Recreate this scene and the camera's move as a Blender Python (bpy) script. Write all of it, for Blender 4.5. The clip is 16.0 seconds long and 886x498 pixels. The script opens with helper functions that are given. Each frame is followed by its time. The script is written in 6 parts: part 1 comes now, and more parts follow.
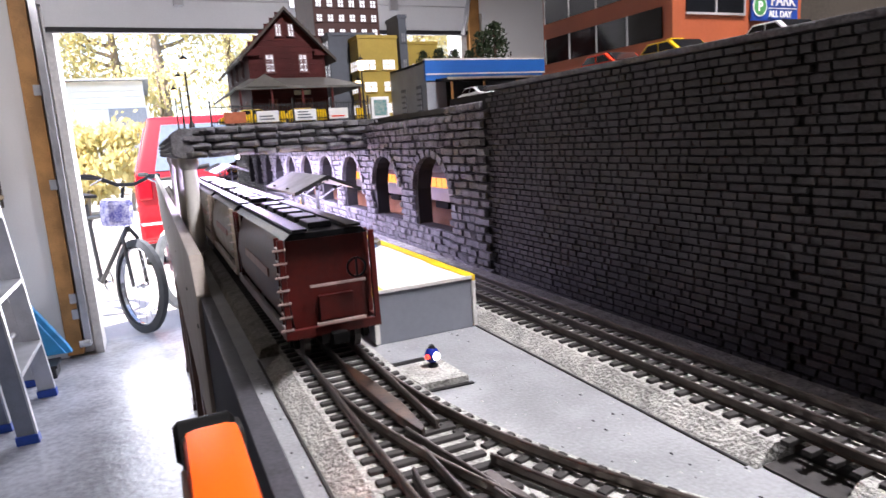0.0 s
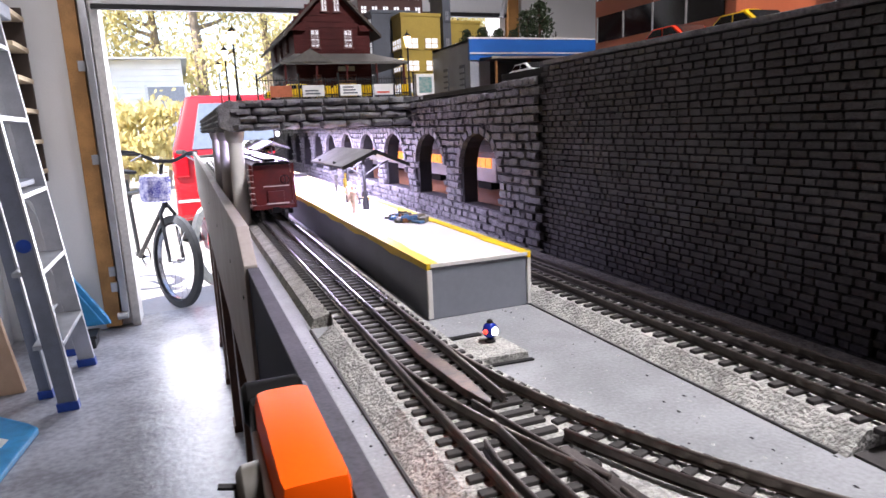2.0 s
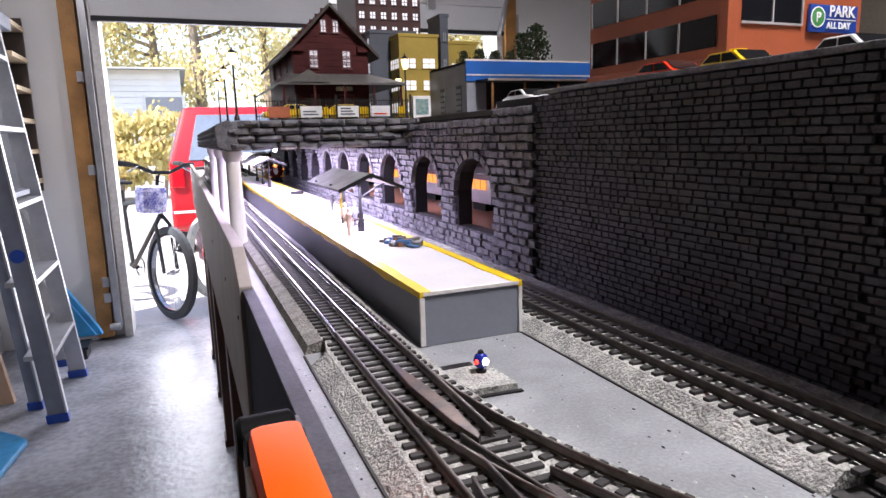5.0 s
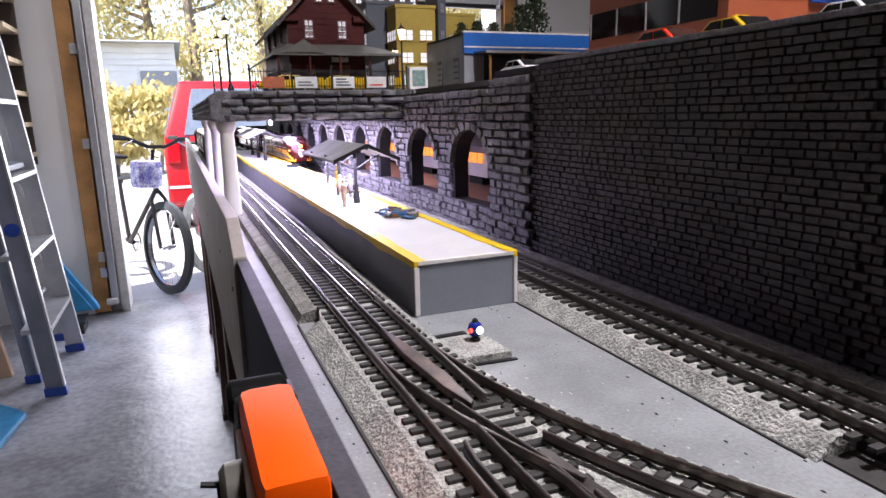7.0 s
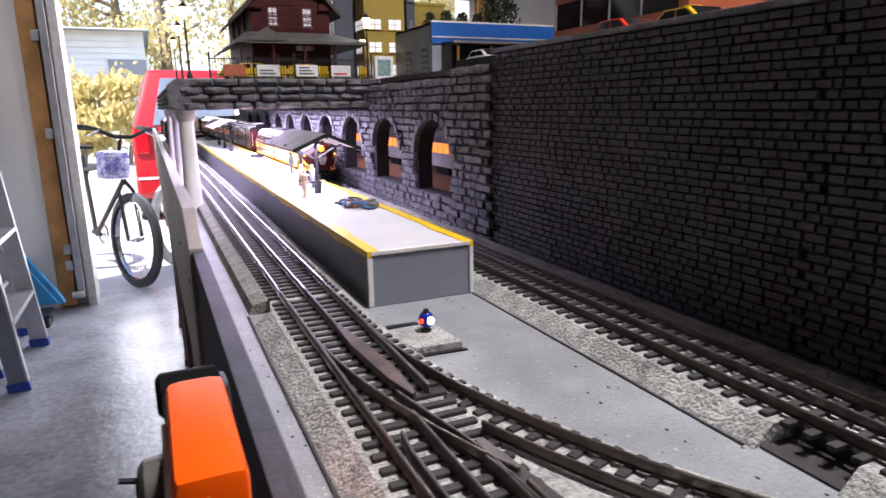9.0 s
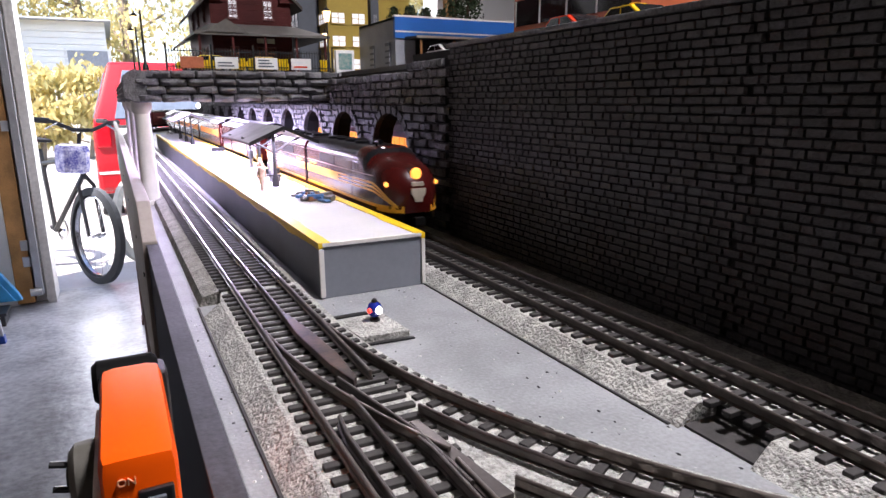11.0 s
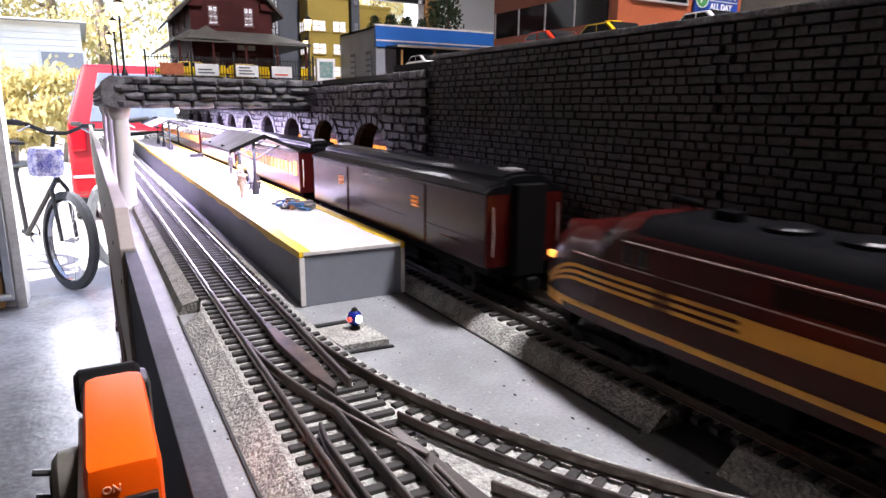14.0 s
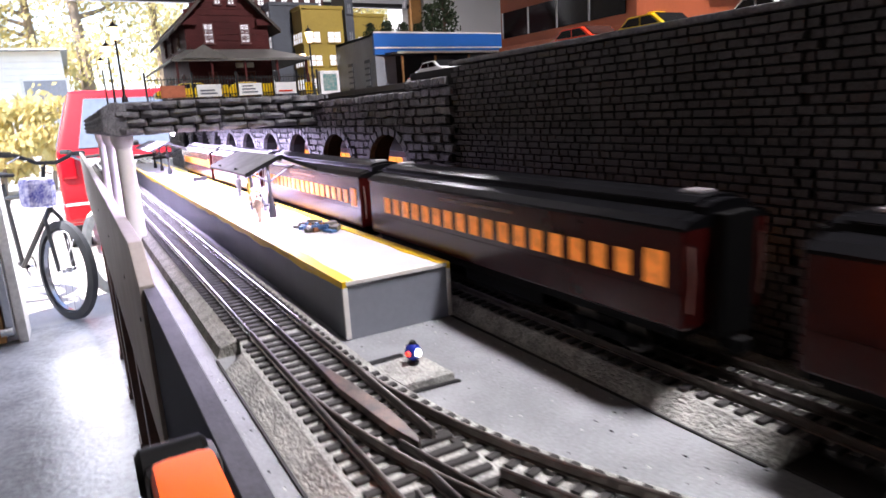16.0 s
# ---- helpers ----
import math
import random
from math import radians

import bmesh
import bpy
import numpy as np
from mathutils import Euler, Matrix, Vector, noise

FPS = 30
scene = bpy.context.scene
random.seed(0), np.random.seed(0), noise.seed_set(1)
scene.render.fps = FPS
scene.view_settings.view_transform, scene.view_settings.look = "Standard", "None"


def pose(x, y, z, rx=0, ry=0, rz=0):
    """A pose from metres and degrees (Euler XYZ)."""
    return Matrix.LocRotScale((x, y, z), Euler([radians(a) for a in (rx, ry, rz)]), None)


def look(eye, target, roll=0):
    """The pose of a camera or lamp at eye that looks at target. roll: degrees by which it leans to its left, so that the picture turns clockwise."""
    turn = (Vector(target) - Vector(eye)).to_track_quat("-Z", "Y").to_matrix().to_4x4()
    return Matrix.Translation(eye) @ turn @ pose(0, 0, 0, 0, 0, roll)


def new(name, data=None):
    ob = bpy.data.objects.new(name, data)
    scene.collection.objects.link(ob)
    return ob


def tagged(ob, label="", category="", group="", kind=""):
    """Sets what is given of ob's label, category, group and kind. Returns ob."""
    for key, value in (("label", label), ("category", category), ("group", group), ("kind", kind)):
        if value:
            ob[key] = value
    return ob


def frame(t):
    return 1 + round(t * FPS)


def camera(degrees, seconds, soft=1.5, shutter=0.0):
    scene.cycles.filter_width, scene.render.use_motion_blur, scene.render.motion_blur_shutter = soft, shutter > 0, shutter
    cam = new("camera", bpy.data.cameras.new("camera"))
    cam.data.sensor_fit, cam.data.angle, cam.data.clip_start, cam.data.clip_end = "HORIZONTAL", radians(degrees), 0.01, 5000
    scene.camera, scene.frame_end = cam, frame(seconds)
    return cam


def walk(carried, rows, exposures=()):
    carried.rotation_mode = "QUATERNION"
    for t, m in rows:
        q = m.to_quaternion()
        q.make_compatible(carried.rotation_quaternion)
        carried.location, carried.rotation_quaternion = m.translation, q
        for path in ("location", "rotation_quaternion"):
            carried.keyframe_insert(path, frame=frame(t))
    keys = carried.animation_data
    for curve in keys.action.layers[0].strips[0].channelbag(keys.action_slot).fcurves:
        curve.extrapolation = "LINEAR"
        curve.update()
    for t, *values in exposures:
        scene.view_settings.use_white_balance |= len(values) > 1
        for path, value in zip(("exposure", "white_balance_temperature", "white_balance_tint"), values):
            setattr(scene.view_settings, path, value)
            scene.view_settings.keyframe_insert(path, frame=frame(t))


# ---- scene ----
cam = camera(69.9, 16.0, shutter=0.5)
PATH = [
    (0, (0.005, -0.026, 1.218), (0.813, 1.77, 0.868), -3.7),
    (0.5, (-0.011, -0.024, 1.222), (0.751, 1.795, 0.884), -4.1),
    (1, (-0.015, -0.02, 1.22), (0.715, 1.81, 0.876), -3.4),
    (1.5, (-0.018, -0.013, 1.22), (0.691, 1.823, 0.868), -2.9),
    (2, (-0.01, -0.01, 1.209), (0.709, 1.815, 0.819), -2.5),
    (2.5, (0.0, -0.018, 1.225), (0.769, 1.8, 0.904), -2.4),
    (3, (-0.001, -0.018, 1.224), (0.757, 1.801, 0.882), -2.2),
    (3.5, (-0.007, -0.016, 1.223), (0.744, 1.804, 0.87), -1.8),
    (4, (-0.01, -0.016, 1.223), (0.727, 1.81, 0.874), -1.8),
    (6.3, (-0.011, -0.016, 1.219), (0.728, 1.807, 0.858), -1.3),
    (6.5, (-0.012, -0.016, 1.219), (0.72, 1.806, 0.834), -1.2),
    (7, (-0.008, -0.014, 1.215), (0.731, 1.797, 0.795), -1.3),
    (7.5, (-0.005, -0.015, 1.217), (0.742, 1.784, 0.765), -1.0),
    (8, (-0.003, -0.018, 1.215), (0.764, 1.776, 0.776), -1.1),
    (8.5, (-0.001, -0.02, 1.214), (0.782, 1.768, 0.776), -1.1),
    (9, (0.008, -0.016, 1.212), (0.814, 1.759, 0.767), -0.9),
    (9.2, (0.013, -0.018, 1.215), (0.851, 1.748, 0.792), -0.7),
    (11.5, (0.019, -0.031, 1.209), (0.919, 1.694, 0.744), -0.4),
    (12, (0.021, -0.034, 1.208), (0.94, 1.681, 0.746), -0.5),
    (12.5, (0.021, -0.035, 1.206), (0.946, 1.673, 0.728), -0.3),
    (13, (0.02, -0.031, 1.208), (0.941, 1.68, 0.736), -0.1),
    (13.5, (0.017, -0.032, 1.211), (0.941, 1.683, 0.755), 0.1),
    (14, (0.014, -0.035, 1.214), (0.963, 1.67, 0.776), 0.4),
    (14.5, (0.013, -0.034, 1.213), (0.963, 1.669, 0.771), 0.2),
    (15, (0.013, -0.031, 1.214), (0.958, 1.676, 0.773), 0.2),
    (15.5, (0.009, -0.027, 1.215), (0.945, 1.684, 0.77), -0.4),
    (16, (-0.002, 0.013, 1.22), (0.96, 1.712, 0.789), -3.4),
]
walk(cam, [(t, look(eye, target, roll)) for t, eye, target, roll in PATH],
     exposures=[(t, e, 6500, 20) for t, e in ((0, 2.0), (0.7, 1.91), (3.5, 1.69), (6.5, 1.48), (8.5, 1.43), (11.5, 1.64), (12.5, 1.77), (16, 1.82))])

# ---- light ----
world = bpy.data.worlds.new("world")
scene.world = world
world.use_nodes = True
wn = world.node_tree
sky = wn.nodes.new("ShaderNodeTexSky")
sky.sky_type, sky.sun_disc = "NISHITA", False
sky.sun_elevation, sky.sun_rotation = radians(58), radians(250)
wn.links.new(sky.outputs[0], wn.nodes["Background"].inputs[0])
wn.nodes["Background"].inputs[1].default_value = 0.15

sun = new("sun", bpy.data.lights.new("sun", "SUN"))
sun.data.energy, sun.data.angle, sun.data.color = 5.0, radians(0.5), (1.0, 0.95, 0.86)
sun.matrix_world = look((-7, 4.8, 11), (0, 8, 0))



def area_lamp(name, place, target, sx, sy, watts, colour):
    ob = new(name, bpy.data.lights.new(name, "AREA"))
    ob.data.shape, ob.data.size, ob.data.size_y = "RECTANGLE", sx, sy
    ob.data.energy, ob.data.color = watts, colour
    ob.matrix_world = look(place, target)
    return ob


area_lamp("ceiling_lamp_light", (0.56, -0.02, 2.405), (0.56, -0.02, 0), 0.13, 0.4, 13.0, (0.99, 0.99, 1.0))
# Two added fills: one brightens the front wall, one the floor by the door.
area_lamp("town_fill_light", (1.3, 2.7, 2.405), (1.3, 2.7, 0), 0.13, 0.4, 9.0, (0.97, 0.98, 1.0))
area_lamp("door_fill_light", (-0.5, 3.5, 2.405), (-0.5, 3.5, 0), 0.13, 0.4, 1.6, (0.97, 0.98, 1.0))
area_lamp("under_bridge_light", (0.19, 1.36, 1.205), (0.19, 1.36, 0), 0.16, 0.76, 4.4, (0.72, 0.66, 1.0))
area_lamp("canopy_lamp_light", (0.184, 0.75, 1.164), (0.184, 0.75, 0), 0.05, 0.14, 0.3, (0.74, 0.7, 1.0))
area_lamp("door_sky_light", (0.93, 4.75, 1.15), (0.93, 0, 1.0), 2.5, 1.7, 40, (0.9, 0.95, 1.0))


# ---- materials ----
def mat(name, colour, rough=0.6, metal=0.0, var=0.25, size=0.05, fine=0.006, bump=0.2, glow=0.0, second=None, rand=0.0, spec=0.5, grain=0.45, relief=0.4):
    """A surface with stains at one scale and grain at another."""
    m = bpy.data.materials.new(name)
    m.use_nodes = True
    nt = m.node_tree
    b = nt.nodes["Principled BSDF"]
    co = nt.nodes.new("ShaderNodeTexCoord")
    n1 = nt.nodes.new("ShaderNodeTexNoise")
    n1.inputs["Scale"].default_value, n1.inputs["Detail"].default_value = 1 / size, 4
    n2 = nt.nodes.new("ShaderNodeTexNoise")
    n2.inputs["Scale"].default_value, n2.inputs["Detail"].default_value = 1 / fine, 3
    where = co.outputs["Object"]
    if rand:
        spot, shift = nt.nodes.new("ShaderNodeObjectInfo"), nt.nodes.new("ShaderNodeVectorMath")
        nt.links.new(where, shift.inputs[0])
        nt.links.new(spot.outputs["Location"], shift.inputs[1])
        where = shift.outputs[0]
    for n in (n1, n2):
        nt.links.new(where, n.inputs["Vector"])
    mx = nt.nodes.new("ShaderNodeMix")
    mx.data_type = "RGBA"
    c2 = second or tuple(max(0.0, c * (1 - var)) for c in colour)
    mx.inputs[6].default_value, mx.inputs[7].default_value = (*colour, 1), (*c2, 1)
    ad = nt.nodes.new("ShaderNodeMath")
    ad.operation = "MULTIPLY_ADD"
    ad.inputs[1].default_value, ad.inputs[2].default_value = grain, 0.0
    nt.links.new(n2.outputs[0], ad.inputs[0])
    su = nt.nodes.new("ShaderNodeMath")
    su.operation = "ADD"
    nt.links.new(n1.outputs[0], su.inputs[0])
    nt.links.new(ad.outputs[0], su.inputs[1])
    mr = nt.nodes.new("ShaderNodeMapRange")
    mid, span = 0.5 + grain / 2, 0.12 + 0.1 * grain
    mr.inputs[1].default_value, mr.inputs[2].default_value = mid - span, mid + span
    nt.links.new(su.outputs[0], mr.inputs[0])
    nt.links.new(mr.outputs[0], mx.inputs[0])
    out = mx.outputs[2]
    if rand:
        inf = nt.nodes.new("ShaderNodeObjectInfo")
        hs = nt.nodes.new("ShaderNodeHueSaturation")
        r2 = nt.nodes.new("ShaderNodeMapRange")
        r2.inputs[3].default_value, r2.inputs[4].default_value = 1 - rand, 1 + rand
        nt.links.new(inf.outputs["Random"], r2.inputs[0])
        nt.links.new(r2.outputs[0], hs.inputs["Value"])
        nt.links.new(out, hs.inputs["Color"])
        out = hs.outputs[0]
    nt.links.new(out, b.inputs["Base Color"])
    b.inputs["Roughness"].default_value, b.inputs["Metallic"].default_value = rough, metal
    b.inputs["Specular IOR Level"].default_value = spec
    if bump:
        bp = nt.nodes.new("ShaderNodeBump")
        bp.inputs["Strength"].default_value, bp.inputs["Distance"].default_value = bump, fine * relief
        nt.links.new(su.outputs[0], bp.inputs["Height"])
        nt.links.new(bp.outputs[0], b.inputs["Normal"])
    if glow:
        b.inputs["Emission Color"].default_value = (*colour, 1)
        b.inputs["Emission Strength"].default_value = glow
    return m


def glass(name, colour=(0.9, 0.95, 1.0), rough=0.02):
    m = bpy.data.materials.new(name)
    m.use_nodes = True
    b = m.node_tree.nodes["Principled BSDF"]
    b.inputs["Base Color"].default_value = (*colour, 1)
    b.inputs["Roughness"].default_value = rough
    b.inputs["Transmission Weight"].default_value = 1.0
    return m


STONE = mat("painted_stone", (0.168, 0.166, 0.175), 0.62, size=0.014, fine=0.0022, var=0.6, bump=0.9, grain=0.8, relief=0.8)
BRICK = mat("painted_brick", (0.096, 0.095, 0.1), 0.65, size=0.03, fine=0.0018, var=0.35, bump=0.7, rand=0.12, spec=0.25, grain=0.8, relief=0.8)
MORTAR = mat("dark_joint", (0.012, 0.012, 0.014), 0.8, size=0.03, fine=0.004)
TABLE = mat("grey_table_paint", (0.285, 0.295, 0.305), 0.5, size=0.03, fine=0.002, var=0.3, bump=0.4, grain=0.9)
# Platform sides: grey with their shade mixed into the colour.
SHADED_SIDE = mat("platform_side_shaded", (0.2, 0.215, 0.25), 0.55, size=0.05, fine=0.004, var=0.12, bump=0.1)
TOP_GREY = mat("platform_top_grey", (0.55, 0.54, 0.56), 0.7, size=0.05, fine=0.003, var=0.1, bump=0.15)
YELLOW = mat("yellow_edge_paint", (0.8, 0.54, 0.0), 0.5, size=0.02, fine=0.003, var=0.2, second=(0.72, 0.45, 0.005))
WHITE_TAPE = mat("white_trim", (0.72, 0.7, 0.66), 0.6, size=0.02, fine=0.003, var=0.2)
NAVY = mat("navy_fascia_paint", (0.006, 0.006, 0.018), 0.65, size=0.06, fine=0.004, var=0.3, spec=0.05)
NAVY_EDGE = mat("navy_edge_worn", (0.06, 0.06, 0.07), 0.6, size=0.02, fine=0.003, var=0.4, grain=0.9, spec=0.25)
PLANK = mat("whitewashed_plank", (0.34, 0.3, 0.265), 0.65, size=0.06, fine=0.004, var=0.2)
BALLAST = mat("ballast_foam", (0.5, 0.5, 0.46), 0.9, size=0.012, fine=0.0018, var=0.55, bump=1.0, grain=1.2, relief=1.2)
BALLAST_SIDE = mat("ballast_side", (0.33, 0.32, 0.28), 0.9, size=0.014, fine=0.0018, var=0.55, bump=1.0, grain=1.2, relief=1.2)
TIE = mat("dark_tie", (0.035, 0.032, 0.03), 0.7, size=0.01, fine=0.002, var=0.4)
RAIL = mat("steel_rail", (0.17, 0.145, 0.13), 0.36, 0.7, size=0.02, fine=0.002, var=0.4, bump=0.05)
WALL_RAIL = mat("dull_dark_rail", (0.085, 0.072, 0.062), 0.42, 0.6, size=0.02, fine=0.002, var=0.4, bump=0.05)
FLECK_PALE = mat("pale_fleck", (0.6, 0.6, 0.58), 0.8, bump=0)
SHINY = mat("polished_rail", (0.4, 0.39, 0.4), 0.22, 0.9, size=0.03, fine=0.003, var=0.4, bump=0.03)
CENTRE_RAIL = mat("blackened_rail", (0.1, 0.085, 0.08), 0.4, 0.6, size=0.02, fine=0.002, var=0.4, bump=0.05)
COPPER = mat("copper_plate", (0.1, 0.052, 0.032), 0.36, 0.6, size=0.02, fine=0.003, var=0.8, bump=0.1)
FLOOR = mat("garage_concrete", (0.37, 0.38, 0.42), 0.3, size=0.22, fine=0.03, var=0.5, bump=0.14, grain=0.9, relief=0.6)
# Dark colour for surfaces out of view, picked to weaken bounced light.
DIMWALL = mat("dim_unseen_wall", (0.16, 0.13, 0.1), 0.85, size=0.6, fine=0.02, var=0.3)
WALLW = mat("white_wall_paint", (0.82, 0.82, 0.81), 0.75, size=0.6, fine=0.01, var=0.07, bump=0.05)
DOORW = mat("white_door_panel", (0.7, 0.7, 0.7), 0.45, size=0.4, fine=0.01, var=0.08, bump=0.03)
WOOD = mat("pine_post", (0.5, 0.25, 0.08), 0.55, size=0.12, fine=0.008, var=0.4)
WOOD_DARK = mat("brown_leg_wood", (0.1, 0.04, 0.022), 0.5, size=0.12, fine=0.008, var=0.4)
DECK = mat("town_deck_grey", (0.25, 0.25, 0.26), 0.8, size=0.1, fine=0.004)
COLUMN = mat("white_column_paint", (0.76, 0.74, 0.7), 0.5, size=0.03, fine=0.003, var=0.1, bump=0.05)
BLACK = mat("black_plastic", (0.012, 0.012, 0.013), 0.4, size=0.02, fine=0.003, var=0.3, bump=0.05)
BROWN_FLOOR = mat("brown_lower_floor", (0.26, 0.12, 0.06), 0.5, size=0.05, fine=0.004)


# ---- mesh tools ----
class Shape:
    """Collects solids into one mesh."""

    def __init__(self):
        self.v, self.f = [], []

    def add(self, verts, faces):
        n = len(self.v)
        self.v += [tuple(p) for p in verts]
        self.f += [tuple(i + n for i in f) for f in faces]
        return self

    def box(self, x0, x1, y0, y1, z0, z1, m=None):
        p = [(x, y, z) for z in (z0, z1) for y in (y0, y1) for x in (x0, x1)]
        if m is not None:
            p = [m @ Vector(q) for q in p]
        return self.add(p, [(0, 2, 3, 1), (4, 5, 7, 6), (0, 1, 5, 4), (2, 6, 7, 3), (0, 4, 6, 2), (1, 3, 7, 5)])

    def prism(self, poly, axis, a, b, m=None):
        """A polygon of two coordinates drawn out along axis from a to b."""
        def put(p, d):
            return {"x": (d, p[0], p[1]), "y": (p[0], d, p[1]), "z": (p[0], p[1], d)}[axis]
        n = len(poly)
        pts = [put(p, a) for p in poly] + [put(p, b) for p in poly]
        if m is not None:
            pts = [m @ Vector(q) for q in pts]
        return self.add(pts, [tuple(range(n))[::-1], tuple(range(n, 2 * n))] + [(i, (i + 1) % n, n + (i + 1) % n, n + i) for i in range(n)])

    def tube(self, pts, radii, seg=10, caps=True):
        """A round bar through the points."""
        pts = [Vector(p) for p in pts]
        if not hasattr(radii, "__len__"):
            radii = [radii] * len(pts)
        rings = []
        for i, p in enumerate(pts):
            d = (pts[min(i + 1, len(pts) - 1)] - pts[max(i - 1, 0)]).normalized()
            u = d.orthogonal().normalized() if abs(d.z) < 0.95 else Vector((1, 0, 0))
            u = (u - d * u.dot(d)).normalized()
            w = d.cross(u)
            rings.append([p + (u * math.cos(2 * math.pi * k / seg) + w * math.sin(2 * math.pi * k / seg)) * radii[i] for k in range(seg)])
        faces = []
        for i in range(len(pts) - 1):
            for k in range(seg):
                faces.append((i * seg + k, i * seg + (k + 1) % seg, (i + 1) * seg + (k + 1) % seg, (i + 1) * seg + k))
        if caps:
            faces += [tuple(range(seg))[::-1], tuple(range((len(pts) - 1) * seg, len(pts) * seg))]
        return self.add([q for r in rings for q in r], faces)

    def turned(self, profile, x=0, y=0, seg=20):
        """A turned solid: (radius, z) pairs from bottom to top."""
        return self.tube_z(profile, x, y, seg)

    def tube_z(self, profile, x, y, seg):
        v, f = [], []
        for r, z in profile:
            v += [(x + r * math.cos(2 * math.pi * k / seg), y + r * math.sin(2 * math.pi * k / seg), z) for k in range(seg)]
        for i in range(len(profile) - 1):
            for k in range(seg):
                f.append((i * seg + k, i * seg + (k + 1) % seg, (i + 1) * seg + (k + 1) % seg, (i + 1) * seg + k))
        f += [tuple(range(seg))[::-1], tuple(range((len(profile) - 1) * seg, len(profile) * seg))]
        return self.add(v, f)

    def wheel(self, centre, axis, r_out, r_in, width, seg=28):
        """A ring round an axis ('x' or 'y')."""
        c = Vector(centre)
        v, f = [], []
        for k in range(seg):
            a = 2 * math.pi * k / seg
            for r, w in ((r_in, -1), (r_out, -0.6), (r_out, 0.6), (r_in, 1)):
                q = (math.cos(a) * r, math.sin(a) * r)
                d = w * width / 2
                v.append(c + (Vector((d, q[0], q[1])) if axis == "x" else Vector((q[0], d, q[1]))))
        for k in range(seg):
            n = (k + 1) % seg
            for j in range(4):
                f.append((k * 4 + j, k * 4 + (j + 1) % 4, n * 4 + (j + 1) % 4, n * 4 + j))
        return self.add(v, f)

    def mesh(self, name, bevel=0.0, smooth=False):
        me = bpy.data.meshes.new(name)
        me.from_pydata(self.v, [], self.f)
        bm = bmesh.new()
        bm.from_mesh(me)
        bmesh.ops.recalc_face_normals(bm, faces=bm.faces)
        if bevel:
            edges = [e for e in bm.edges if len(e.link_faces) == 2 and e.calc_face_angle(0) > 0.5]
            bmesh.ops.bevel(bm, geom=edges, offset=bevel, segments=2, profile=0.6, affect="EDGES")
        bm.to_mesh(me)
        bm.free()
        if smooth:
            for p in me.polygons:
                p.use_smooth = True
            if smooth != 2:
                me.set_sharp_from_angle(angle=radians(40))
        return me


def part(name, shape, material, parent=None, label="", bevel=0.0, smooth=False, m=None, kind=""):
    me = shape.mesh(name, bevel, smooth) if isinstance(shape, Shape) else shape
    if material is not None and not me.materials:
        me.materials.append(material)
    ob = new(name, me)
    if parent is not None:
        ob.parent = parent
    if m is not None:
        ob.matrix_basis = m
    return tagged(ob, label, kind=kind)


def thing(name, m, label, category, group="", kind=""):
    ob = new(name)
    ob.empty_display_size = 0.02
    ob.matrix_basis = m
    return tagged(ob, label, category, group, kind)


# ---- garage shell ----
def shell(name, x0, x1, y0, y1, z0, z1, material, label, category):
    return tagged(part(name, Shape().box(x0, x1, y0, y1, z0, z1), material), label, category, kind="structure")


DOOR_L, DOOR_R, DOOR_Y, DOOR_TOP = -0.40, 2.27, 4.45, 2.0
shell("floor", -1.6, 4.4, -3.4, DOOR_Y + 0.25, -0.12, 0.0, FLOOR, "smooth grey-blue concrete garage floor with scuffs", "floor")
shell("ceiling", -1.6, 4.4, -3.4, DOOR_Y + 0.2, 2.46, 2.6, DIMWALL, "unseen garage ceiling, dark to cut bounce light", "ceiling")
shell("wall_west", -1.6, -1.12, 2.6, DOOR_Y, 0, 2.46, WALLW, "plain white painted garage side wall", "wall")
shell("wall_west_rear", -1.6, -1.12, -3.4, 2.6, 0, 2.46, DIMWALL, "unseen rear half of the garage side wall, dark to cut bounce light", "wall")
shell("wall_east", 4.2, 4.4, -3.4, DOOR_Y, 0, 2.46, DIMWALL, "unseen garage side wall, dark to cut bounce light", "wall")
shell("wall_south", -1.6, 4.4, -3.6, -3.4, 0, 2.46, DIMWALL, "unseen back wall of garage, dark to cut bounce light", "wall")
wn_ob = Shape().box(-1.6, DOOR_L - 0.2, DOOR_Y, DOOR_Y + 0.2, 0, 2.46).box(DOOR_R + 0.2, 4.4, DOOR_Y, DOOR_Y + 0.2, 0, 2.46).box(DOOR_L - 0.2, DOOR_R + 0.2, DOOR_Y, DOOR_Y + 0.2, DOOR_TOP + 0.12, 2.46)
tagged(part("wall_north", wn_ob, WALLW), "white painted front wall around the open garage doorway", "wall", kind="structure")


# ---- layout table ----
TZ = 1.07
tagged(part("layout_table", Shape().box(0.047, 2.8, -0.6, 3.95, TZ - 0.02, TZ), TABLE, bevel=0.0008), "grey painted plywood train table top", "table", kind="structure")


